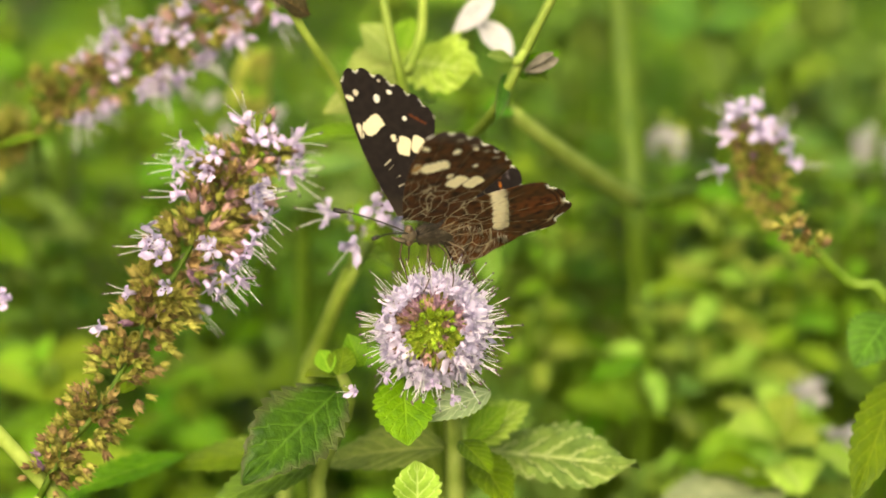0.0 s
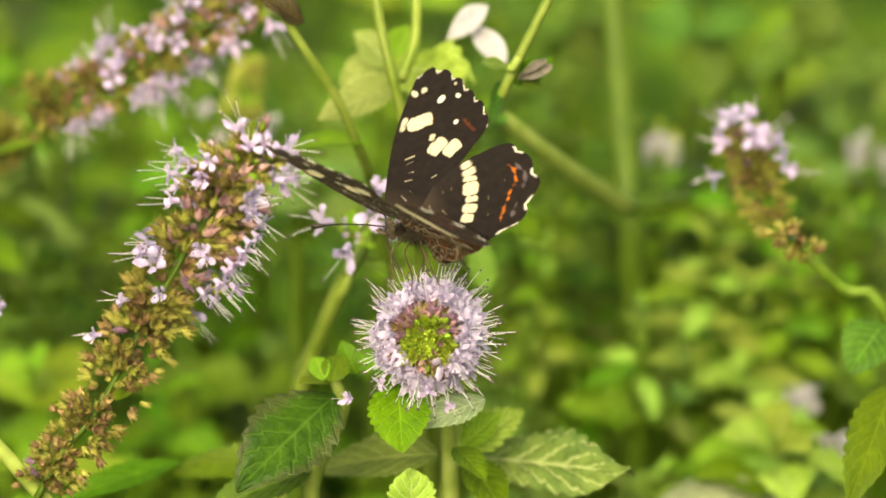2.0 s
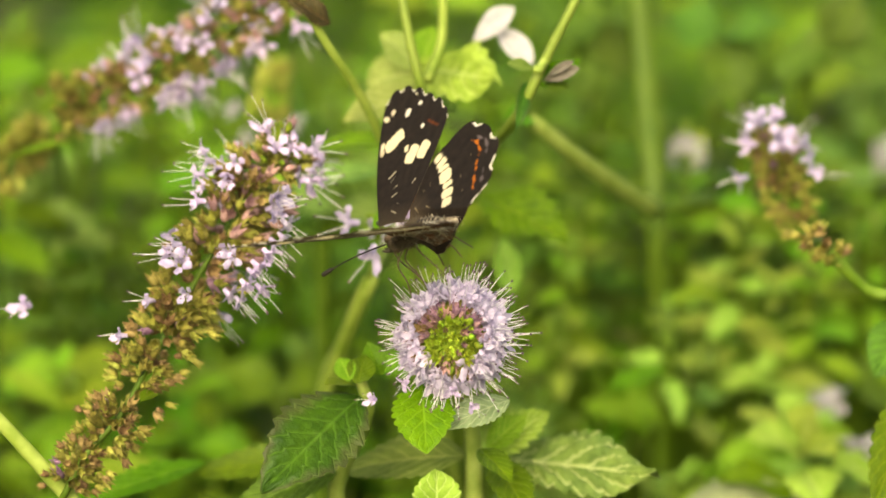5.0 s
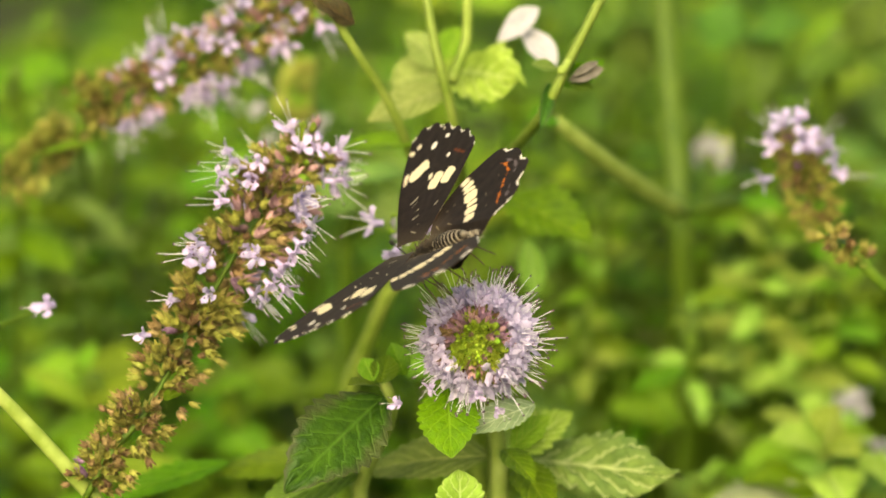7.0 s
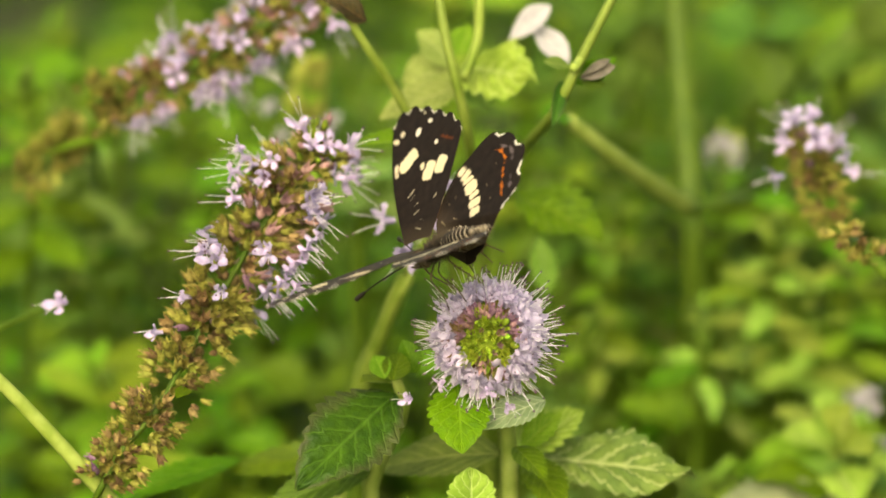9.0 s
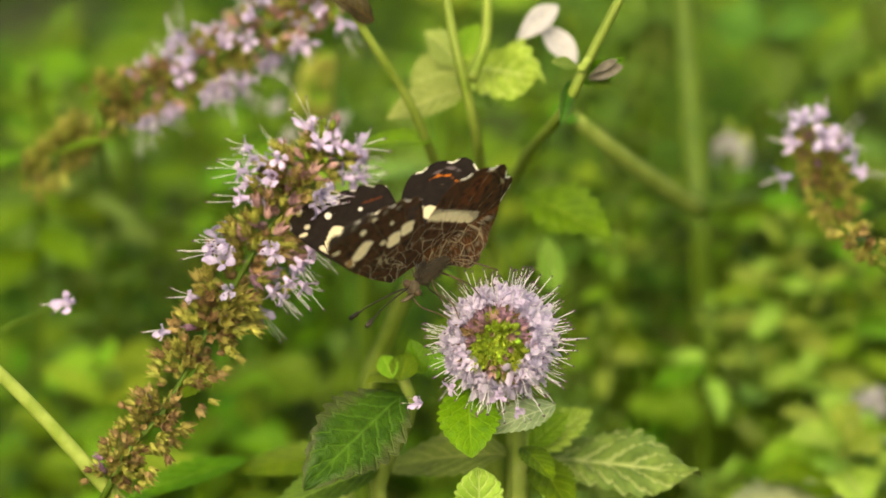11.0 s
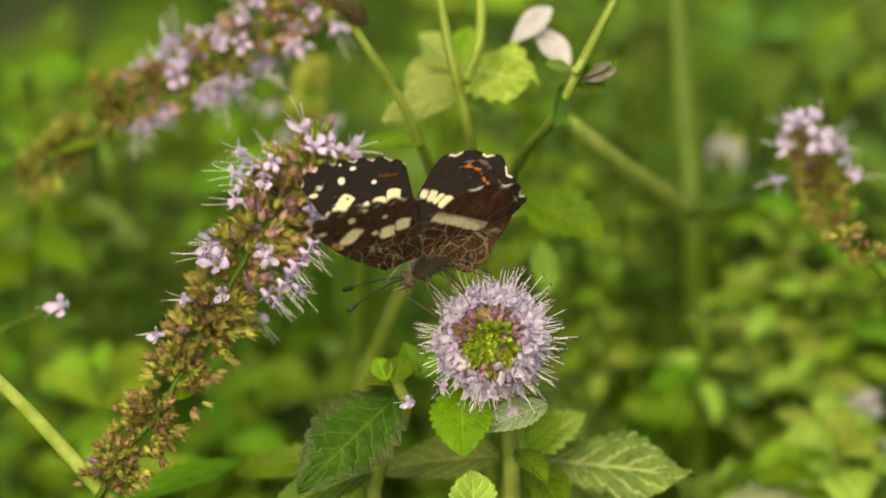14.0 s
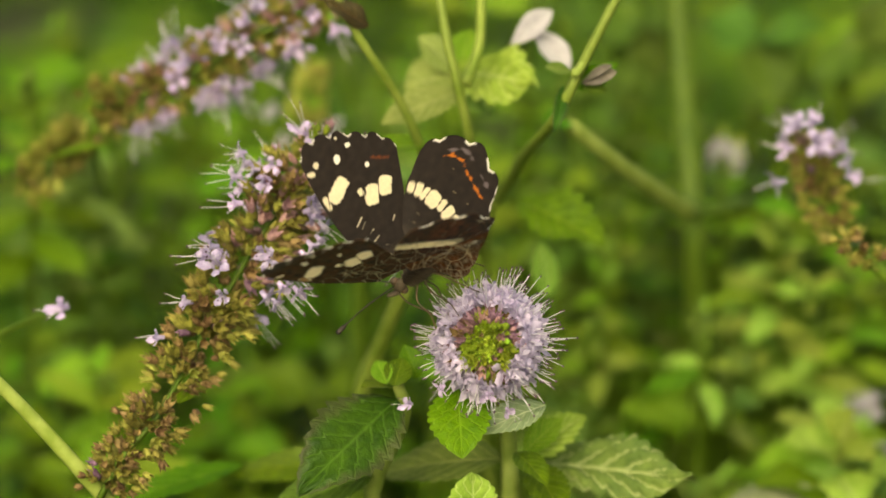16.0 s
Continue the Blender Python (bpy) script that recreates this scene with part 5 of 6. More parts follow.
def wing_mesh(name, rim, root, start, colour, side, scallops, seed, nt=150, nr=130):
    """A thin two-sided wing: a fan of rays from its root to the rim, with its scale colours on each side. Mirrored for the right side."""
    th = [radians(a) for a, _ in rim]
    rr = [r for _, r in rim]
    verts, cols, faces = [], [], []
    lo, hi = min(th), max(th)
    order = np.argsort(th)
    tx, ry = np.array(th)[order], np.array(rr)[order]
    for layer in (1, -1):
        for j in range(nt + 1):
            t = j / nt
            a = lo + (hi - lo) * t
            # a smoothed rim with shallow scallops
            r1 = float(np.mean(np.interp([a - 0.05, a - 0.02, a, a + 0.02, a + 0.05], tx, ry)))
            wave = abs(math.sin(t * math.pi * scallops + 0.4))
            r1 *= 1 - (0.025 if name == "forewing" else 0.05) * (1 - wave)
            for i in range(nr + 1):
                f = i / nr
                r = start + (r1 - start) * f
                bow = 1.0 * math.sin(math.pi * f) * (t ** 6 if name == "forewing" else 0.0) - 0.35 * math.sin(math.pi * f) * (1 - t) ** 6
                p, q = root[0] + r * math.sin(a) + bow, root[1] + r * math.cos(a)
                corr = 0.018 * math.sin(t * math.pi * 2 * scallops) * f
                z = 0.9 * (f * 0.6) ** 2 * (1 - 0.6 * f) * 2 + corr + layer * 0.035
                if name == "hindwing" and q < 2.2:
                    z -= 0.6 * (2.2 - q) * min(1.0, r / 4)      # the inner fold that wraps the abdomen
                verts.append(Vector((p, q * side, z)) * MM)
                cols.append((*colour(p, q, layer > 0, f, wave), 1))
    c = nr + 1
    o = (nt + 1) * c
    for j in range(nt):
        for i in range(nr):
            quad = (j * c + i, (j + 1) * c + i, (j + 1) * c + i + 1, j * c + i + 1)
            faces.append(quad if side > 0 else quad[::-1])
            low = tuple(k + o for k in quad)
            faces.append(low[::-1] if side > 0 else low)
    edge = [j * c + nr for j in range(nt + 1)] + [nt * c + i for i in range(nr - 1, -1, -1)] + [j * c for j in range(nt - 1, -1, -1)] + list(range(1, nr))
    for a, b in zip(edge, edge[1:] + edge[:1]):
        faces.append((a, b, b + o, a + o))
    me = mesh_of(name, verts, faces, SCALES)
    lay = me.color_attributes.new("scales", "FLOAT_COLOR", "POINT")
    lay.data.foreach_set("color", np.asarray(cols, dtype=np.float32).ravel())
    return me


def body_mesh():
    """Thorax and abdomen along x, with pale rings on the abdomen; colours stored on the surface."""
    prof = [(3.9, 0.5), (3.4, 0.95), (2.4, 1.25), (1.0, 1.35), (-0.4, 1.3), (-1.4, 1.15), (-2.0, 1.1)]
    for k in range(8):
        x = -2.2 - k * 0.95
        r = (1.15, 1.2, 1.22, 1.2, 1.12, 1.0, 0.85, 0.6)[k]
        prof += [(x, r * 0.95), (x - 0.14, r), (x - 0.8, r * 0.98)]
    prof.append((-10.2, 0.15))
    verts, faces, cols = [], [], []
    n = 14
    for i, (x, r) in enumerate(prof):
        for k in range(n):
            w = 2 * math.pi * k / n
            verts.append(Vector((x * 0.82 if x > -2 else x * 0.6 - 0.44, r * math.cos(w), r * 0.92 * math.sin(w) - 0.004 * x * x)) * MM)
            if x < -2 and (i - 7) % 3 == 0:
                cols.append((0.52, 0.46, 0.36, 1))
            else:
                up = math.sin(w)
                cols.append((*(blend((0.11, 0.09, 0.06), (0.016, 0.012, 0.009), 0.6 + up)), 1))
    for i in range(len(prof) - 1):
        for k in range(n):
            k2 = (k + 1) % n
            faces.append((i * n + k, i * n + k2, (i + 1) * n + k2, (i + 1) * n + k))
    faces.append(tuple(range(n)))
    faces.append(tuple(range((len(prof) - 1) * n, len(prof) * n))[::-1])
    me = mesh_of("body", verts, faces, SCALES)
    lay = me.color_attributes.new("scales", "FLOAT_COLOR", "POINT")
    lay.data.foreach_set("color", np.asarray(cols, dtype=np.float32).ravel())
    return me


def fur_mesh():
    rng = random.Random(9)
    verts, faces = [], []
    for k in range(620):
        x = rng.uniform(-2.6, 3.8)
        w = rng.uniform(0, 2 * math.pi)
        r = 1.22 * math.sqrt(max(0.05, 1 - ((x - 0.6) / 3.9) ** 2))
        out = Vector((rng.uniform(-0.9, 0.2), math.cos(w), math.sin(w))).normalized()
        p = Vector((x * 0.82, r * math.cos(w), r * 0.92 * math.sin(w)))
        ln = rng.uniform(0.5, 1.3)
        a = out.cross(Vector((0.3, 0.5, 0.8))).normalized() * 0.045
        b = out.cross(a).normalized() * 0.045
        o = len(verts)
        verts += [(p + a) * MM, (p - a * 0.5 + b) * MM, (p - a * 0.5 - b) * MM, (p + out * ln + Vector((-0.25, 0, 0.1))) * MM]
        faces += [(o, o + 1, o + 3), (o + 1, o + 2, o + 3), (o + 2, o, o + 3)]
    return mesh_of("fur", verts, faces, FUR)


def fringe_mesh(side):
    """Pale wispy hairs along the inner margin of a hindwing, in the wing's own space."""
    rng = random.Random(21)
    verts, faces = [], []
    for k in range(130):
        p = rng.uniform(-9.6, -2.4)
        root = Vector((p, (2.0 - 0.22 * (p + 2.4) * 0.2 + rng.uniform(-1.4, 0.5)) * side, -0.25))
        way = Vector((rng.uniform(-0.9, 0.1), -side * rng.uniform(0.5, 1.0), rng.uniform(-0.7, -0.1))).normalized()
        ln = rng.uniform(0.8, 2.0)
        a = way.cross(Vector((0.3, 0.5, 0.8))).normalized() * 0.035
        b = way.cross(a).normalized() * 0.035
        tip = root + way * ln + Vector((-0.3, 0, 0.1)) * ln * 0.4
        o = len(verts)
        verts += [(root + a) * MM, (root - a * 0.5 + b) * MM, (root - a * 0.5 - b) * MM, tip * MM]
        faces += [(o, o + 1, o + 3), (o + 1, o + 2, o + 3), (o + 2, o, o + 3)]
    return mesh_of("fringe", verts, faces, HAIR)


def limb(pts, r0, r1, name, material, n=12, club=0.0):
    path = smooth_path([Vector(p) * MM for p in pts], n)
    radii = [(r0 + (r1 - r0) * i / n + (club if i > n * 0.86 else 0)) * MM for i in range(n + 1)]
    v, f = tube(path, radii, 6)
    return mesh_of(name, v, f, material)


def build_butterfly():
    owner = thing("butterfly", Matrix(), "dark map butterfly with cream bands and orange marks, wings half open", "butterfly")
    low = Matrix.Translation(Vector((-2.2, 0, -0.3)) * MM) @ pose(0, 0, 0, 0, 13)        # the body hangs a little under the wing roots
    part("body", body_mesh(), owner, low, "dark furry body with pale-ringed abdomen")
    part("fur", fur_mesh(), owner, low)
    v, f = lathe([(0.3, -0.9), (0.72, -0.5), (0.82, 0.0), (0.62, 0.5), (0.2, 0.95)], 12)
    head = part("head", mesh_of("head", v, f, FUR), owner, aim(Vector((1.7, 0, -1.2)) * MM, (1, 0, -0.3)))
    for s in (1, -1):
        v, f = lathe([(0.2, -0.5), (0.5, -0.3), (0.6, 0.0), (0.5, 0.3), (0.2, 0.5)], 10)
        part("eye", mesh_of("eye", v, f, CHITIN), head, Matrix.Translation(Vector((0, 0.75 * s, 0.1)) * MM))
        part("antenna", limb([(2.2, 0.4 * s, -0.9), (4.4, 1.9 * s, -0.7), (7.0, 3.8 * s, -0.7), (9.4, 5.6 * s, -1.0)], 0.10, 0.09, "antenna", ANTENNA, 16, 0.2), owner, None, "thin dark clubbed antenna")
        part("palp", limb([(4.6, 0.25 * s, -0.6), (5.6, 0.25 * s, -0.4), (6.2, 0.25 * s, -0.1)], 0.3, 0.12, "palp", FUR, 6), owner, low)
        part("leg", limb([(1.8, 0.8 * s, -0.9), (2.6, 2.4 * s, -2.0), (2.4, 3.0 * s, -4.2), (3.2, 3.3 * s, -6.0)], 0.12, 0.07, "leg", CHITIN), owner, low)
        part("leg", limb([(0.6, 0.9 * s, -1.0), (0.2, 2.8 * s, -1.8), (-0.6, 3.2 * s, -4.2), (-0.4, 3.5 * s, -6.2)], 0.12, 0.07, "leg", CHITIN), owner, low)
        part("leg", limb([(-0.8, 0.8 * s, -1.0), (-2.2, 2.2 * s, -1.6), (-3.4, 2.6 * s, -4.0), (-4.2, 2.8 * s, -5.6)], 0.12, 0.07, "leg", CHITIN), owner, low)
    part("proboscis", limb([(4.9, 0, -0.9), (5.0, 0, -2.4), (4.2, 0, -4.4), (3.6, 0, -6.2)], 0.12, 0.07, "proboscis", CHITIN), owner, low)
    wings = []
    for nm, rim, root, start, col, sc in (("forewing", FORE_RIM, (0.4, -7.8), 8.3, fore_colour, 6), ("hindwing", HIND_RIM, (-0.6, -0.9), 1.2, hind_colour, 8)):
        for s in (1, -1):
            wings.append(part(nm, wing_mesh(nm, rim, root, start, col, s, sc, 3), owner))
            if nm == "hindwing":
                part("fringe", fringe_mesh(s), wings[-1], None, "pale wispy hairs on the wing's inner margin")
    return (owner, *wings)


def stand(place, rx, ry, rz):
    return Matrix.Translation(place) @ pose(0, 0, 0, rx, ry, rz)


def flap(forward, side, lift, sweep):
    """A wing's pose on the body: lifted by degrees out of the level, swept forward in its own plane."""
    return Matrix.Translation(Vector((forward, 0.7 * side, 0.7 if forward > 0 else 0.5)) * MM) @ pose(0, 0, 0, lift * side) @ pose(0, 0, 0, 0, 0, -sweep * side)


build_ground()
main_flower = build_main_flower()
MAIN_AT = main_flower.matrix_basis.copy()
build_leaf_plant()
build_dark_leaf_plant()
build_left_spike()
build_thick_stem()
build_far_left_spike()
build_pale_spike()
build_second_flower()
build_right_spike()
build_top_plant()
build_arching_stem()
build_upright_stalk()
build_lower_right_plant()
build_lone_floret()
build_far_flowers()
build_low_shoots()
build_shoots_behind()
build_broad_shoots()
butterfly, FORE_L, FORE_R, HIND_L, HIND_R = build_butterfly()
build_thicket()
build_thicket_leaves()


def sway(u, v):
    """The main flower's pose when its head is carried u mm aside and v mm up by its bending stem."""
    turn = Matrix.Rotation(math.atan(u / 61), 4, -AHEAD) @ Matrix.Rotation(0, 4, RIGHT)
    return Matrix.Translation(UP * (v * MM)) @ MAIN_AT @ turn.inverted()


def motions():
    walk(butterfly, [
        (0, stand(at(-2.17, 2.47, 0.0), -0.2, -17.9, -154.1)),
        (0.5, stand(at(-0.55, 3.15, 0.0), 0.6, -26.1, 172.5)),
        (1, stand(at(-1.39, 3.50, 0.0), -0.8, -16.7, 170.3)),
        (1.5, stand(at(-3.20, 3.74, 0.0), -4.3, -13.5, 159.7)),
        (2, stand(at(-3.99, 3.81, 0.0), -4.1, -3.6, 143.0)),
        (2.5, stand(at(-4.09, 3.74, 0.0), -0.4, 1.6, 151.0)),
        (3, stand(at(-4.12, 3.15, 0.0), -9.7, 7.8, 126.0)),
        (3.5, stand(at(-4.62, 3.53, 0.0), -19.7, 6.1, 115.6)),
        (4, stand(at(-6.53, 3.53, 0.0), -17.7, 13.4, 123.7)),
        (6.5, stand(at(-8.03, 0.85, 0.0), -25.7, 23.1, 138.3)),
        (7, stand(at(-8.11, 0.68, 0.0), -26.5, 24.4, 139.3)),
        (7.5, stand(at(-8.64, 1.17, 0.0), -25.8, 23.1, 139.0)),
        (8, stand(at(-8.74, 0.98, 0.0), -21.8, 23.7, 146.2)),
        (8.5, stand(at(-8.27, 0.86, 0.0), -25.6, 24.3, 139.0)),
        (9, stand(at(-8.53, 0.69, 0.0), -26.7, 24.1, 139.6)),
        (11.5, stand(at(-10.38, -2.31, 0.0), 23.0, 26.7, -150.5)),
        (12, stand(at(-10.29, -2.42, 0.0), 23.0, 25.9, -149.9)),
        (12.5, stand(at(-10.37, -1.25, 0.0), 22.0, 23.3, -156.5)),
        (13, stand(at(-10.76, -1.66, 0.0), 16.6, 14.5, -147.7)),
        (13.5, stand(at(-9.89, -1.58, 0.0), 21.1, 19.1, -138.2)),
        (14, stand(at(-9.75, -0.78, 0.0), 8.6, 19.8, -171.7)),
        (14.5, stand(at(-10.35, -0.97, 0.0), 5.8, 22.6, -176.8)),
        (15, stand(at(-10.48, -0.67, 0.0), 8.0, 23.8, -176.5)),
        (15.5, stand(at(-10.78, -0.44, 0.0), 10.7, 25.2, -176.2)),
        (16, stand(at(-10.98, -1.41, 0.0), -15.0, 28.0, 166.8)),
    ])
    walk(FORE_L, [
        (0, flap(0.6, 1, 47, 3)), (0.1, flap(0.6, 1, 47, 2)), (0.2, flap(0.6, 1, 38, 0)), (0.3, flap(0.6, 1, 22, -1)), (0.4, flap(0.6, 1, 4, -2)),
        (0.5, flap(0.6, 1, 17, -3)), (0.6, flap(0.6, 1, 34, -3)), (0.7, flap(0.6, 1, 48, -3)), (0.8, flap(0.6, 1, 42, -2)), (0.9, flap(0.6, 1, 22, -2)),
        (1, flap(0.6, 1, 6, -1)), (1.1, flap(0.6, 1, 5, -2)), (1.2, flap(0.6, 1, 18, -2)), (1.3, flap(0.6, 1, 30, -3)), (1.4, flap(0.6, 1, 36, -3)),
        (1.5, flap(0.6, 1, 27, -3)), (1.7, flap(0.6, 1, 10, -2)), (1.8, flap(0.6, 1, 14, -1)), (2, flap(0.6, 1, 40, 1)), (2.2, flap(0.6, 1, 32, -0)),
        (2.3, flap(0.6, 1, 26, -0)), (2.5, flap(0.6, 1, 30, -1)), (2.7, flap(0.6, 1, 24, -1)), (2.8, flap(0.6, 1, 12, -0)), (3, flap(0.6, 1, 38, 0)),
        (3.2, flap(0.6, 1, 24, -0)), (3.3, flap(0.6, 1, 9, -0)), (3.5, flap(0.6, 1, 24, -1)), (3.7, flap(0.6, 1, 34, -1)), (3.8, flap(0.6, 1, 24, -1)),
        (4, flap(0.6, 1, 13, -1)), (4.2, flap(0.6, 1, 22, -1)), (4.5, flap(0.6, 1, 38, -1)), (4.8, flap(0.6, 1, 14, -0)), (5.1, flap(0.6, 1, 36, -0)),
        (5.4, flap(0.6, 1, 12, 0)), (5.7, flap(0.6, 1, 34, 0)), (6, flap(0.6, 1, 24, 1)), (6.3, flap(0.6, 1, 14, 1)), (6.5, flap(0.6, 1, 14, 1)),
        (6.7, flap(0.6, 1, 24, 0)), (6.8, flap(0.6, 1, 20, 0)), (7, flap(0.6, 1, 11, -1)), (7.2, flap(0.6, 1, 10, 1)), (7.3, flap(0.6, 1, 16, 1)),
        (7.5, flap(0.6, 1, 18, 3)), (7.7, flap(0.6, 1, 28, 2)), (7.8, flap(0.6, 1, 38, 2)), (8, flap(0.6, 1, 42, 2)), (8.2, flap(0.6, 1, 26, 1)),
        (8.3, flap(0.6, 1, 12, 1)), (8.5, flap(0.6, 1, 11, -0)), (8.7, flap(0.6, 1, 38, 1)), (8.8, flap(0.6, 1, 42, 2)), (9, flap(0.6, 1, 24, 4)),
        (9.2, flap(0.6, 1, 12, 3)), (9.5, flap(0.6, 1, 36, 3)), (9.8, flap(0.6, 1, 14, 3)), (10.1, flap(0.6, 1, 42, 2)), (10.4, flap(0.6, 1, 18, 2)),
        (10.7, flap(0.6, 1, 46, 1)), (11, flap(0.6, 1, 34, 1)), (11.3, flap(0.6, 1, 52, 1)), (11.5, flap(0.6, 1, 46, 0)), (11.7, flap(0.6, 1, 42, 0)),
        (11.8, flap(0.6, 1, 48, 0)), (12, flap(0.6, 1, 51, 0)), (12.2, flap(0.6, 1, 36, 0)), (12.3, flap(0.6, 1, 18, -0)), (12.4, flap(0.6, 1, 8, -0)),
        (12.5, flap(0.6, 1, 13, -0)), (12.6, flap(0.6, 1, 26, -0)), (12.7, flap(0.6, 1, 42, -1)), (12.8, flap(0.6, 1, 55, -1)), (12.9, flap(0.6, 1, 48, -1)),
        (13, flap(0.6, 1, 28, -1)), (13.1, flap(0.6, 1, 27, -1)), (13.2, flap(0.6, 1, 48, -1)), (13.3, flap(0.6, 1, 58, -1)), (13.4, flap(0.6, 1, 48, -1)),
        (13.5, flap(0.6, 1, 32, -0)), (13.6, flap(0.6, 1, 14, 0)), (13.7, flap(0.6, 1, 10, 1)), (13.8, flap(0.6, 1, 32, 2)), (14, flap(0.6, 1, 38, 3)),
        (14.2, flap(0.6, 1, 12, 3)), (14.3, flap(0.6, 1, 8, 3)), (14.5, flap(0.6, 1, 43, 3)), (14.7, flap(0.6, 1, 36, 2)), (15, flap(0.6, 1, 23, 0)),
        (15.2, flap(0.6, 1, 28, 1)), (15.5, flap(0.6, 1, 26, 2)), (15.7, flap(0.6, 1, 32, 2)), (16, flap(0.6, 1, 46, 3)),
    ])
    walk(FORE_R, [
        (0, flap(0.6, -1, 47, 3)), (0.1, flap(0.6, -1, 47, 2)), (0.2, flap(0.6, -1, 38, 1)), (0.3, flap(0.6, -1, 22, 0)), (0.4, flap(0.6, -1, 4, -1)),
        (0.5, flap(0.6, -1, 16, -2)), (0.6, flap(0.6, -1, 34, -2)), (0.7, flap(0.6, -1, 48, -1)), (0.8, flap(0.6, -1, 42, -1)), (0.9, flap(0.6, -1, 22, -1)),
        (1, flap(0.6, -1, 7, -1)), (1.1, flap(0.6, -1, 5, -2)), (1.2, flap(0.6, -1, 18, -2)), (1.3, flap(0.6, -1, 30, -2)), (1.4, flap(0.6, -1, 36, -3)),
        (1.5, flap(0.6, -1, 28, -3)), (1.7, flap(0.6, -1, 10, -2)), (1.8, flap(0.6, -1, 14, -2)), (2, flap(0.6, -1, 39, -1)), (2.2, flap(0.6, -1, 32, -2)),
        (2.3, flap(0.6, -1, 26, -2)), (2.5, flap(0.6, -1, 30, -3)), (2.7, flap(0.6, -1, 24, -2)), (2.8, flap(0.6, -1, 12, -1)), (3, flap(0.6, -1, 38, 0)),
        (3.2, flap(0.6, -1, 24, -0)), (3.3, flap(0.6, -1, 9, -1)), (3.5, flap(0.6, -1, 25, -1)), (3.7, flap(0.6, -1, 34, -1)), (3.8, flap(0.6, -1, 24, -1)),
        (4, flap(0.6, -1, 14, -1)), (4.2, flap(0.6, -1, 22, -1)), (4.5, flap(0.6, -1, 38, -1)), (4.8, flap(0.6, -1, 14, -1)), (5.1, flap(0.6, -1, 36, -0)),
        (5.4, flap(0.6, -1, 12, -0)), (5.7, flap(0.6, -1, 34, 0)), (6, flap(0.6, -1, 24, 0)), (6.3, flap(0.6, -1, 14, 0)), (6.5, flap(0.6, -1, 16, 1)),
        (6.7, flap(0.6, -1, 24, -0)), (6.8, flap(0.6, -1, 20, -0)), (7, flap(0.6, -1, 13, -1)), (7.2, flap(0.6, -1, 10, 0)), (7.3, flap(0.6, -1, 16, 0)),
        (7.5, flap(0.6, -1, 20, 1)), (7.7, flap(0.6, -1, 28, 1)), (7.8, flap(0.6, -1, 38, 1)), (8, flap(0.6, -1, 42, 1)), (8.2, flap(0.6, -1, 26, 0)),
        (8.3, flap(0.6, -1, 12, 0)), (8.5, flap(0.6, -1, 12, -0)), (8.7, flap(0.6, -1, 38, 0)), (8.8, flap(0.6, -1, 42, 1)), (9, flap(0.6, -1, 25, 2)),
        (9.2, flap(0.6, -1, 12, 1)), (9.5, flap(0.6, -1, 36, 1)), (9.8, flap(0.6, -1, 14, 1)), (10.1, flap(0.6, -1, 42, 0)), (10.4, flap(0.6, -1, 18, -0)),
        (10.7, flap(0.6, -1, 46, -0)), (11, flap(0.6, -1, 34, -1)), (11.3, flap(0.6, -1, 52, -1)), (11.5, flap(0.6, -1, 45, -1)), (11.7, flap(0.6, -1, 42, -1)),
        (11.8, flap(0.6, -1, 48, -2)), (12, flap(0.6, -1, 51, -2)), (12.2, flap(0.6, -1, 36, -1)), (12.3, flap(0.6, -1, 18, -0)), (12.4, flap(0.6, -1, 8, -0)),
        (12.5, flap(0.6, -1, 13, 0)), (12.6, flap(0.6, -1, 26, 0)), (12.7, flap(0.6, -1, 42, 1)), (12.8, flap(0.6, -1, 55, 1)), (12.9, flap(0.6, -1, 48, 1)),
        (13, flap(0.6, -1, 28, 1)), (13.1, flap(0.6, -1, 27, 1)), (13.2, flap(0.6, -1, 48, 1)), (13.3, flap(0.6, -1, 58, 1)), (13.4, flap(0.6, -1, 48, 1)),
        (13.5, flap(0.6, -1, 31, 1)), (13.6, flap(0.6, -1, 14, 2)), (13.7, flap(0.6, -1, 10, 2)), (13.8, flap(0.6, -1, 32, 2)), (14, flap(0.6, -1, 37, 3)),
        (14.2, flap(0.6, -1, 12, 3)), (14.3, flap(0.6, -1, 8, 3)), (14.5, flap(0.6, -1, 41, 4)), (14.7, flap(0.6, -1, 36, 2)), (15, flap(0.6, -1, 23, 1)),
        (15.2, flap(0.6, -1, 28, 1)), (15.5, flap(0.6, -1, 26, 2)), (15.7, flap(0.6, -1, 32, 1)), (16, flap(0.6, -1, 45, 1)),
    ])
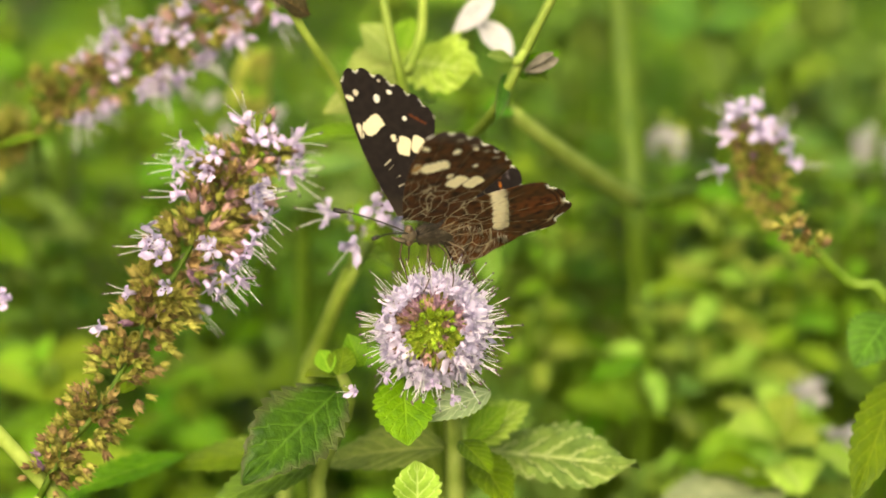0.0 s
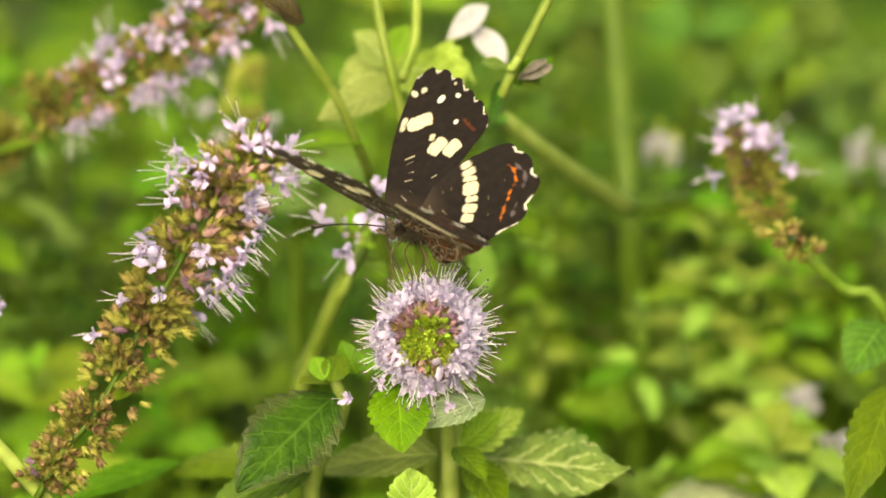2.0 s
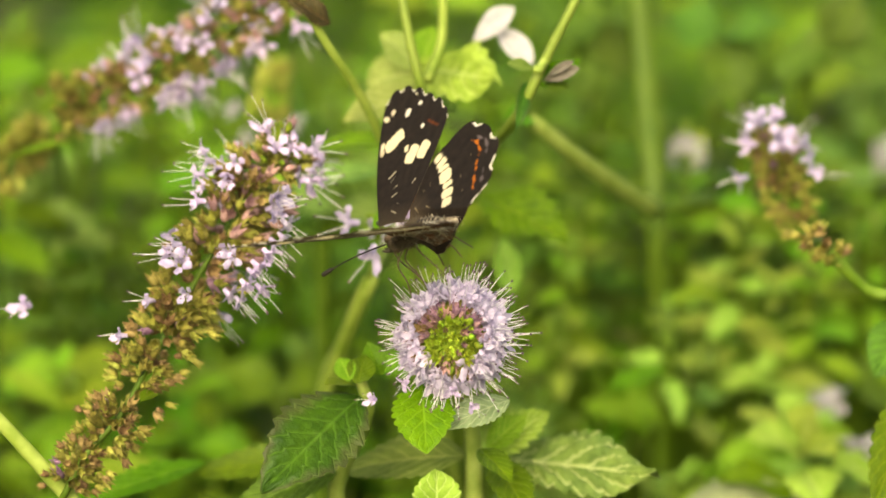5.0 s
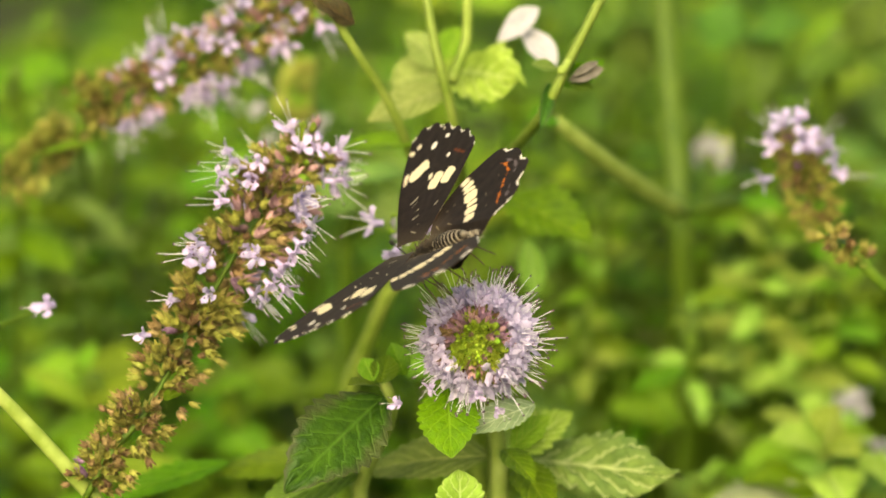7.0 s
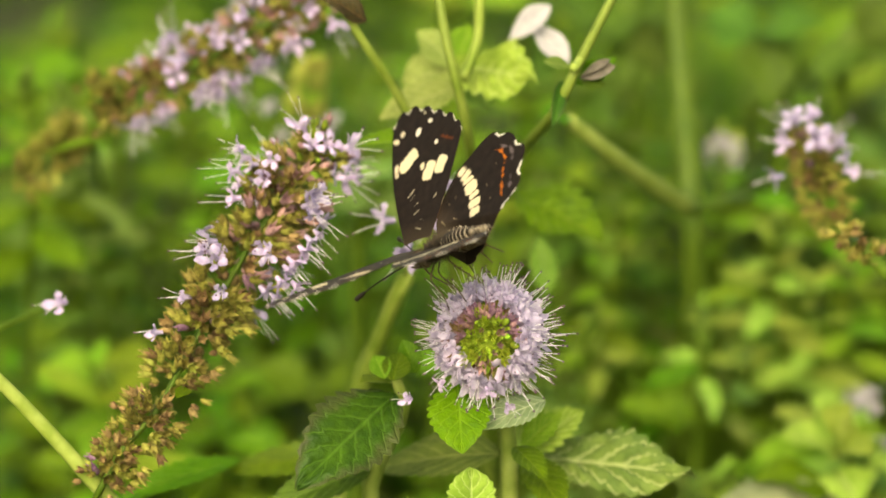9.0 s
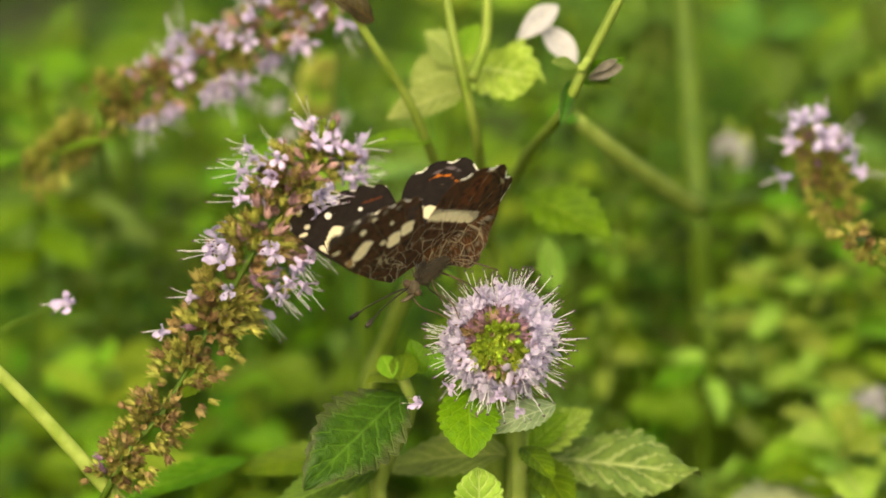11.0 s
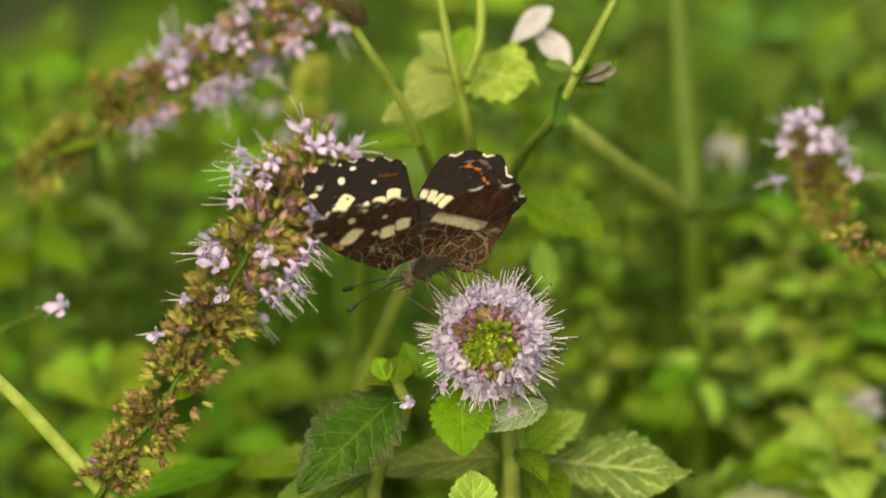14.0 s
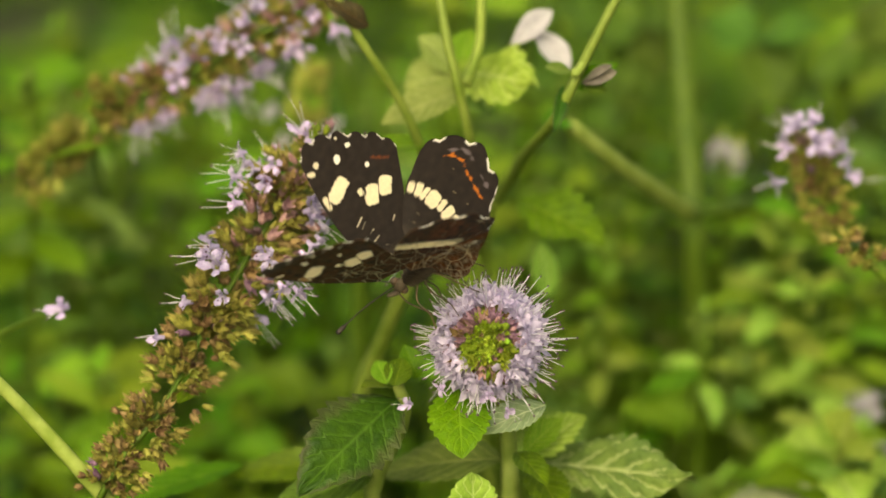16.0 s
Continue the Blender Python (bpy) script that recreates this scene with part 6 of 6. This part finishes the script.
    walk(HIND_L, [
        (0, flap(-0.6, 1, 47, -7)), (0.1, flap(-0.6, 1, 47, -7)), (0.2, flap(-0.6, 1, 38, -7)), (0.3, flap(-0.6, 1, 22, -6)), (0.4, flap(-0.6, 1, 4, -6)),
        (0.5, flap(-0.6, 1, 15, -5)), (0.6, flap(-0.6, 1, 34, -6)), (0.7, flap(-0.6, 1, 48, -6)), (0.8, flap(-0.6, 1, 42, -7)), (0.9, flap(-0.6, 1, 22, -8)),
        (1, flap(-0.6, 1, 7, -8)), (1.1, flap(-0.6, 1, 5, -8)), (1.2, flap(-0.6, 1, 18, -8)), (1.3, flap(-0.6, 1, 30, -7)), (1.4, flap(-0.6, 1, 36, -7)),
        (1.5, flap(-0.6, 1, 28, -7)), (1.7, flap(-0.6, 1, 10, -9)), (1.8, flap(-0.6, 1, 14, -9)), (2, flap(-0.6, 1, 40, -11)), (2.2, flap(-0.6, 1, 32, -11)),
        (2.3, flap(-0.6, 1, 26, -11)), (2.5, flap(-0.6, 1, 31, -11)), (2.7, flap(-0.6, 1, 24, -9)), (2.8, flap(-0.6, 1, 12, -8)), (3, flap(-0.6, 1, 38, -6)),
        (3.2, flap(-0.6, 1, 24, -6)), (3.3, flap(-0.6, 1, 9, -6)), (3.5, flap(-0.6, 1, 24, -6)), (3.7, flap(-0.6, 1, 34, -6)), (3.8, flap(-0.6, 1, 24, -6)),
        (4, flap(-0.6, 1, 14, -6)), (4.2, flap(-0.6, 1, 22, -6)), (4.5, flap(-0.6, 1, 38, -6)), (4.8, flap(-0.6, 1, 14, -6)), (5.1, flap(-0.6, 1, 36, -6)),
        (5.4, flap(-0.6, 1, 12, -6)), (5.7, flap(-0.6, 1, 34, -6)), (6, flap(-0.6, 1, 24, -6)), (6.3, flap(-0.6, 1, 14, -6)), (6.5, flap(-0.6, 1, 17, -6)),
        (6.7, flap(-0.6, 1, 24, -6)), (6.8, flap(-0.6, 1, 20, -7)), (7, flap(-0.6, 1, 12, -7)), (7.2, flap(-0.6, 1, 10, -7)), (7.3, flap(-0.6, 1, 16, -6)),
        (7.5, flap(-0.6, 1, 20, -6)), (7.7, flap(-0.6, 1, 28, -6)), (7.8, flap(-0.6, 1, 38, -7)), (8, flap(-0.6, 1, 41, -7)), (8.2, flap(-0.6, 1, 26, -7)),
        (8.3, flap(-0.6, 1, 12, -7)), (8.5, flap(-0.6, 1, 12, -7)), (8.7, flap(-0.6, 1, 38, -7)), (8.8, flap(-0.6, 1, 42, -7)), (9, flap(-0.6, 1, 24, -7)),
        (9.2, flap(-0.6, 1, 12, -6)), (9.5, flap(-0.6, 1, 36, -6)), (9.8, flap(-0.6, 1, 14, -6)), (10.1, flap(-0.6, 1, 42, -6)), (10.4, flap(-0.6, 1, 18, -5)),
        (10.7, flap(-0.6, 1, 46, -5)), (11, flap(-0.6, 1, 34, -5)), (11.3, flap(-0.6, 1, 52, -4)), (11.5, flap(-0.6, 1, 46, -4)), (11.7, flap(-0.6, 1, 42, -4)),
        (11.8, flap(-0.6, 1, 48, -4)), (12, flap(-0.6, 1, 50, -4)), (12.2, flap(-0.6, 1, 36, -4)), (12.3, flap(-0.6, 1, 18, -4)), (12.4, flap(-0.6, 1, 8, -4)),
        (12.5, flap(-0.6, 1, 15, -4)), (12.6, flap(-0.6, 1, 26, -4)), (12.7, flap(-0.6, 1, 42, -5)), (12.8, flap(-0.6, 1, 55, -5)), (12.9, flap(-0.6, 1, 48, -5)),
        (13, flap(-0.6, 1, 30, -5)), (13.1, flap(-0.6, 1, 27, -5)), (13.2, flap(-0.6, 1, 48, -5)), (13.3, flap(-0.6, 1, 58, -5)), (13.4, flap(-0.6, 1, 48, -5)),
        (13.5, flap(-0.6, 1, 30, -5)), (13.6, flap(-0.6, 1, 14, -5)), (13.7, flap(-0.6, 1, 10, -6)), (13.8, flap(-0.6, 1, 32, -6)), (14, flap(-0.6, 1, 37, -6)),
        (14.2, flap(-0.6, 1, 12, -7)), (14.3, flap(-0.6, 1, 8, -7)), (14.5, flap(-0.6, 1, 40, -7)), (14.7, flap(-0.6, 1, 36, -7)), (15, flap(-0.6, 1, 24, -6)),
        (15.2, flap(-0.6, 1, 28, -6)), (15.5, flap(-0.6, 1, 27, -6)), (15.7, flap(-0.6, 1, 32, -6)), (16, flap(-0.6, 1, 44, -6)),
    ])
    walk(HIND_R, [
        (0, flap(-0.6, -1, 47, -7)), (0.1, flap(-0.6, -1, 47, -7)), (0.2, flap(-0.6, -1, 38, -7)), (0.3, flap(-0.6, -1, 22, -7)), (0.4, flap(-0.6, -1, 4, -7)),
        (0.5, flap(-0.6, -1, 16, -7)), (0.6, flap(-0.6, -1, 34, -7)), (0.7, flap(-0.6, -1, 48, -8)), (0.8, flap(-0.6, -1, 42, -8)), (0.9, flap(-0.6, -1, 22, -8)),
        (1, flap(-0.6, -1, 5, -9)), (1.1, flap(-0.6, -1, 5, -8)), (1.2, flap(-0.6, -1, 18, -8)), (1.3, flap(-0.6, -1, 30, -8)), (1.4, flap(-0.6, -1, 36, -7)),
        (1.5, flap(-0.6, -1, 27, -7)), (1.7, flap(-0.6, -1, 10, -7)), (1.8, flap(-0.6, -1, 14, -7)), (2, flap(-0.6, -1, 42, -7)), (2.2, flap(-0.6, -1, 32, -8)),
        (2.3, flap(-0.6, -1, 26, -8)), (2.5, flap(-0.6, -1, 30, -8)), (2.7, flap(-0.6, -1, 24, -7)), (2.8, flap(-0.6, -1, 12, -7)), (3, flap(-0.6, -1, 38, -6)),
        (3.2, flap(-0.6, -1, 24, -6)), (3.3, flap(-0.6, -1, 9, -6)), (3.5, flap(-0.6, -1, 25, -6)), (3.7, flap(-0.6, -1, 34, -6)), (3.8, flap(-0.6, -1, 24, -6)),
        (4, flap(-0.6, -1, 13, -6)), (4.2, flap(-0.6, -1, 22, -6)), (4.5, flap(-0.6, -1, 38, -6)), (4.8, flap(-0.6, -1, 14, -6)), (5.1, flap(-0.6, -1, 36, -6)),
        (5.4, flap(-0.6, -1, 12, -6)), (5.7, flap(-0.6, -1, 34, -6)), (6, flap(-0.6, -1, 24, -6)), (6.3, flap(-0.6, -1, 14, -6)), (6.5, flap(-0.6, -1, 15, -6)),
        (6.7, flap(-0.6, -1, 24, -7)), (6.8, flap(-0.6, -1, 20, -7)), (7, flap(-0.6, -1, 10, -7)), (7.2, flap(-0.6, -1, 10, -7)), (7.3, flap(-0.6, -1, 16, -6)),
        (7.5, flap(-0.6, -1, 17, -6)), (7.7, flap(-0.6, -1, 28, -6)), (7.8, flap(-0.6, -1, 38, -6)), (8, flap(-0.6, -1, 41, -6)), (8.2, flap(-0.6, -1, 26, -6)),
        (8.3, flap(-0.6, -1, 12, -7)), (8.5, flap(-0.6, -1, 10, -7)), (8.7, flap(-0.6, -1, 38, -7)), (8.8, flap(-0.6, -1, 42, -6)), (9, flap(-0.6, -1, 22, -5)),
        (9.2, flap(-0.6, -1, 12, -5)), (9.5, flap(-0.6, -1, 36, -4)), (9.8, flap(-0.6, -1, 14, -4)), (10.1, flap(-0.6, -1, 42, -3)), (10.4, flap(-0.6, -1, 18, -3)),
        (10.7, flap(-0.6, -1, 46, -2)), (11, flap(-0.6, -1, 34, -1)), (11.3, flap(-0.6, -1, 52, -1)), (11.5, flap(-0.6, -1, 46, -0)), (11.7, flap(-0.6, -1, 42, 0)),
        (11.8, flap(-0.6, -1, 48, 0)), (12, flap(-0.6, -1, 50, 0)), (12.2, flap(-0.6, -1, 36, -2)), (12.3, flap(-0.6, -1, 18, -3)), (12.4, flap(-0.6, -1, 8, -4)),
        (12.5, flap(-0.6, -1, 14, -5)), (12.6, flap(-0.6, -1, 26, -5)), (12.7, flap(-0.6, -1, 42, -6)), (12.8, flap(-0.6, -1, 55, -7)), (12.9, flap(-0.6, -1, 48, -7)),
        (13, flap(-0.6, -1, 31, -8)), (13.1, flap(-0.6, -1, 27, -7)), (13.2, flap(-0.6, -1, 48, -7)), (13.3, flap(-0.6, -1, 58, -7)), (13.4, flap(-0.6, -1, 48, -7)),
        (13.5, flap(-0.6, -1, 32, -6)), (13.6, flap(-0.6, -1, 14, -6)), (13.7, flap(-0.6, -1, 10, -5)), (13.8, flap(-0.6, -1, 32, -5)), (14, flap(-0.6, -1, 39, -4)),
        (14.2, flap(-0.6, -1, 12, -4)), (14.3, flap(-0.6, -1, 8, -4)), (14.5, flap(-0.6, -1, 43, -4)), (14.7, flap(-0.6, -1, 36, -5)), (15, flap(-0.6, -1, 23, -5)),
        (15.2, flap(-0.6, -1, 28, -5)), (15.5, flap(-0.6, -1, 26, -5)), (15.7, flap(-0.6, -1, 32, -5)), (16, flap(-0.6, -1, 46, -4)),
    ])
    walk(main_flower, [
        (0, sway(0.00, 0.00)), (0.5, sway(0.13, -0.13)), (1, sway(0.13, 0.00)),
        (1.5, sway(-0.07, 0.13)), (2, sway(0.07, 0.00)), (2.5, sway(-0.13, 0.20)),
        (3, sway(0.27, -0.40)), (3.5, sway(0.13, -0.20)), (4, sway(-0.27, 0.33)),
        (6.5, sway(0.20, -0.40)), (7, sway(0.13, -0.40)), (7.5, sway(-0.53, 0.33)),
        (8, sway(-0.47, 0.53)), (8.5, sway(-0.13, 0.13)), (9, sway(0.00, -0.20)),
        (11.5, sway(0.33, -0.73)), (12, sway(0.33, -0.60)), (12.5, sway(0.27, -0.60)),
        (13, sway(0.33, -0.73)), (13.5, sway(0.20, -0.40)), (14, sway(0.07, -0.27)),
        (14.5, sway(-0.33, 0.33)), (15, sway(-0.07, 0.20)), (15.5, sway(-0.47, 0.87)),
        (16, sway(-0.20, -0.13)),
    ])


motions()
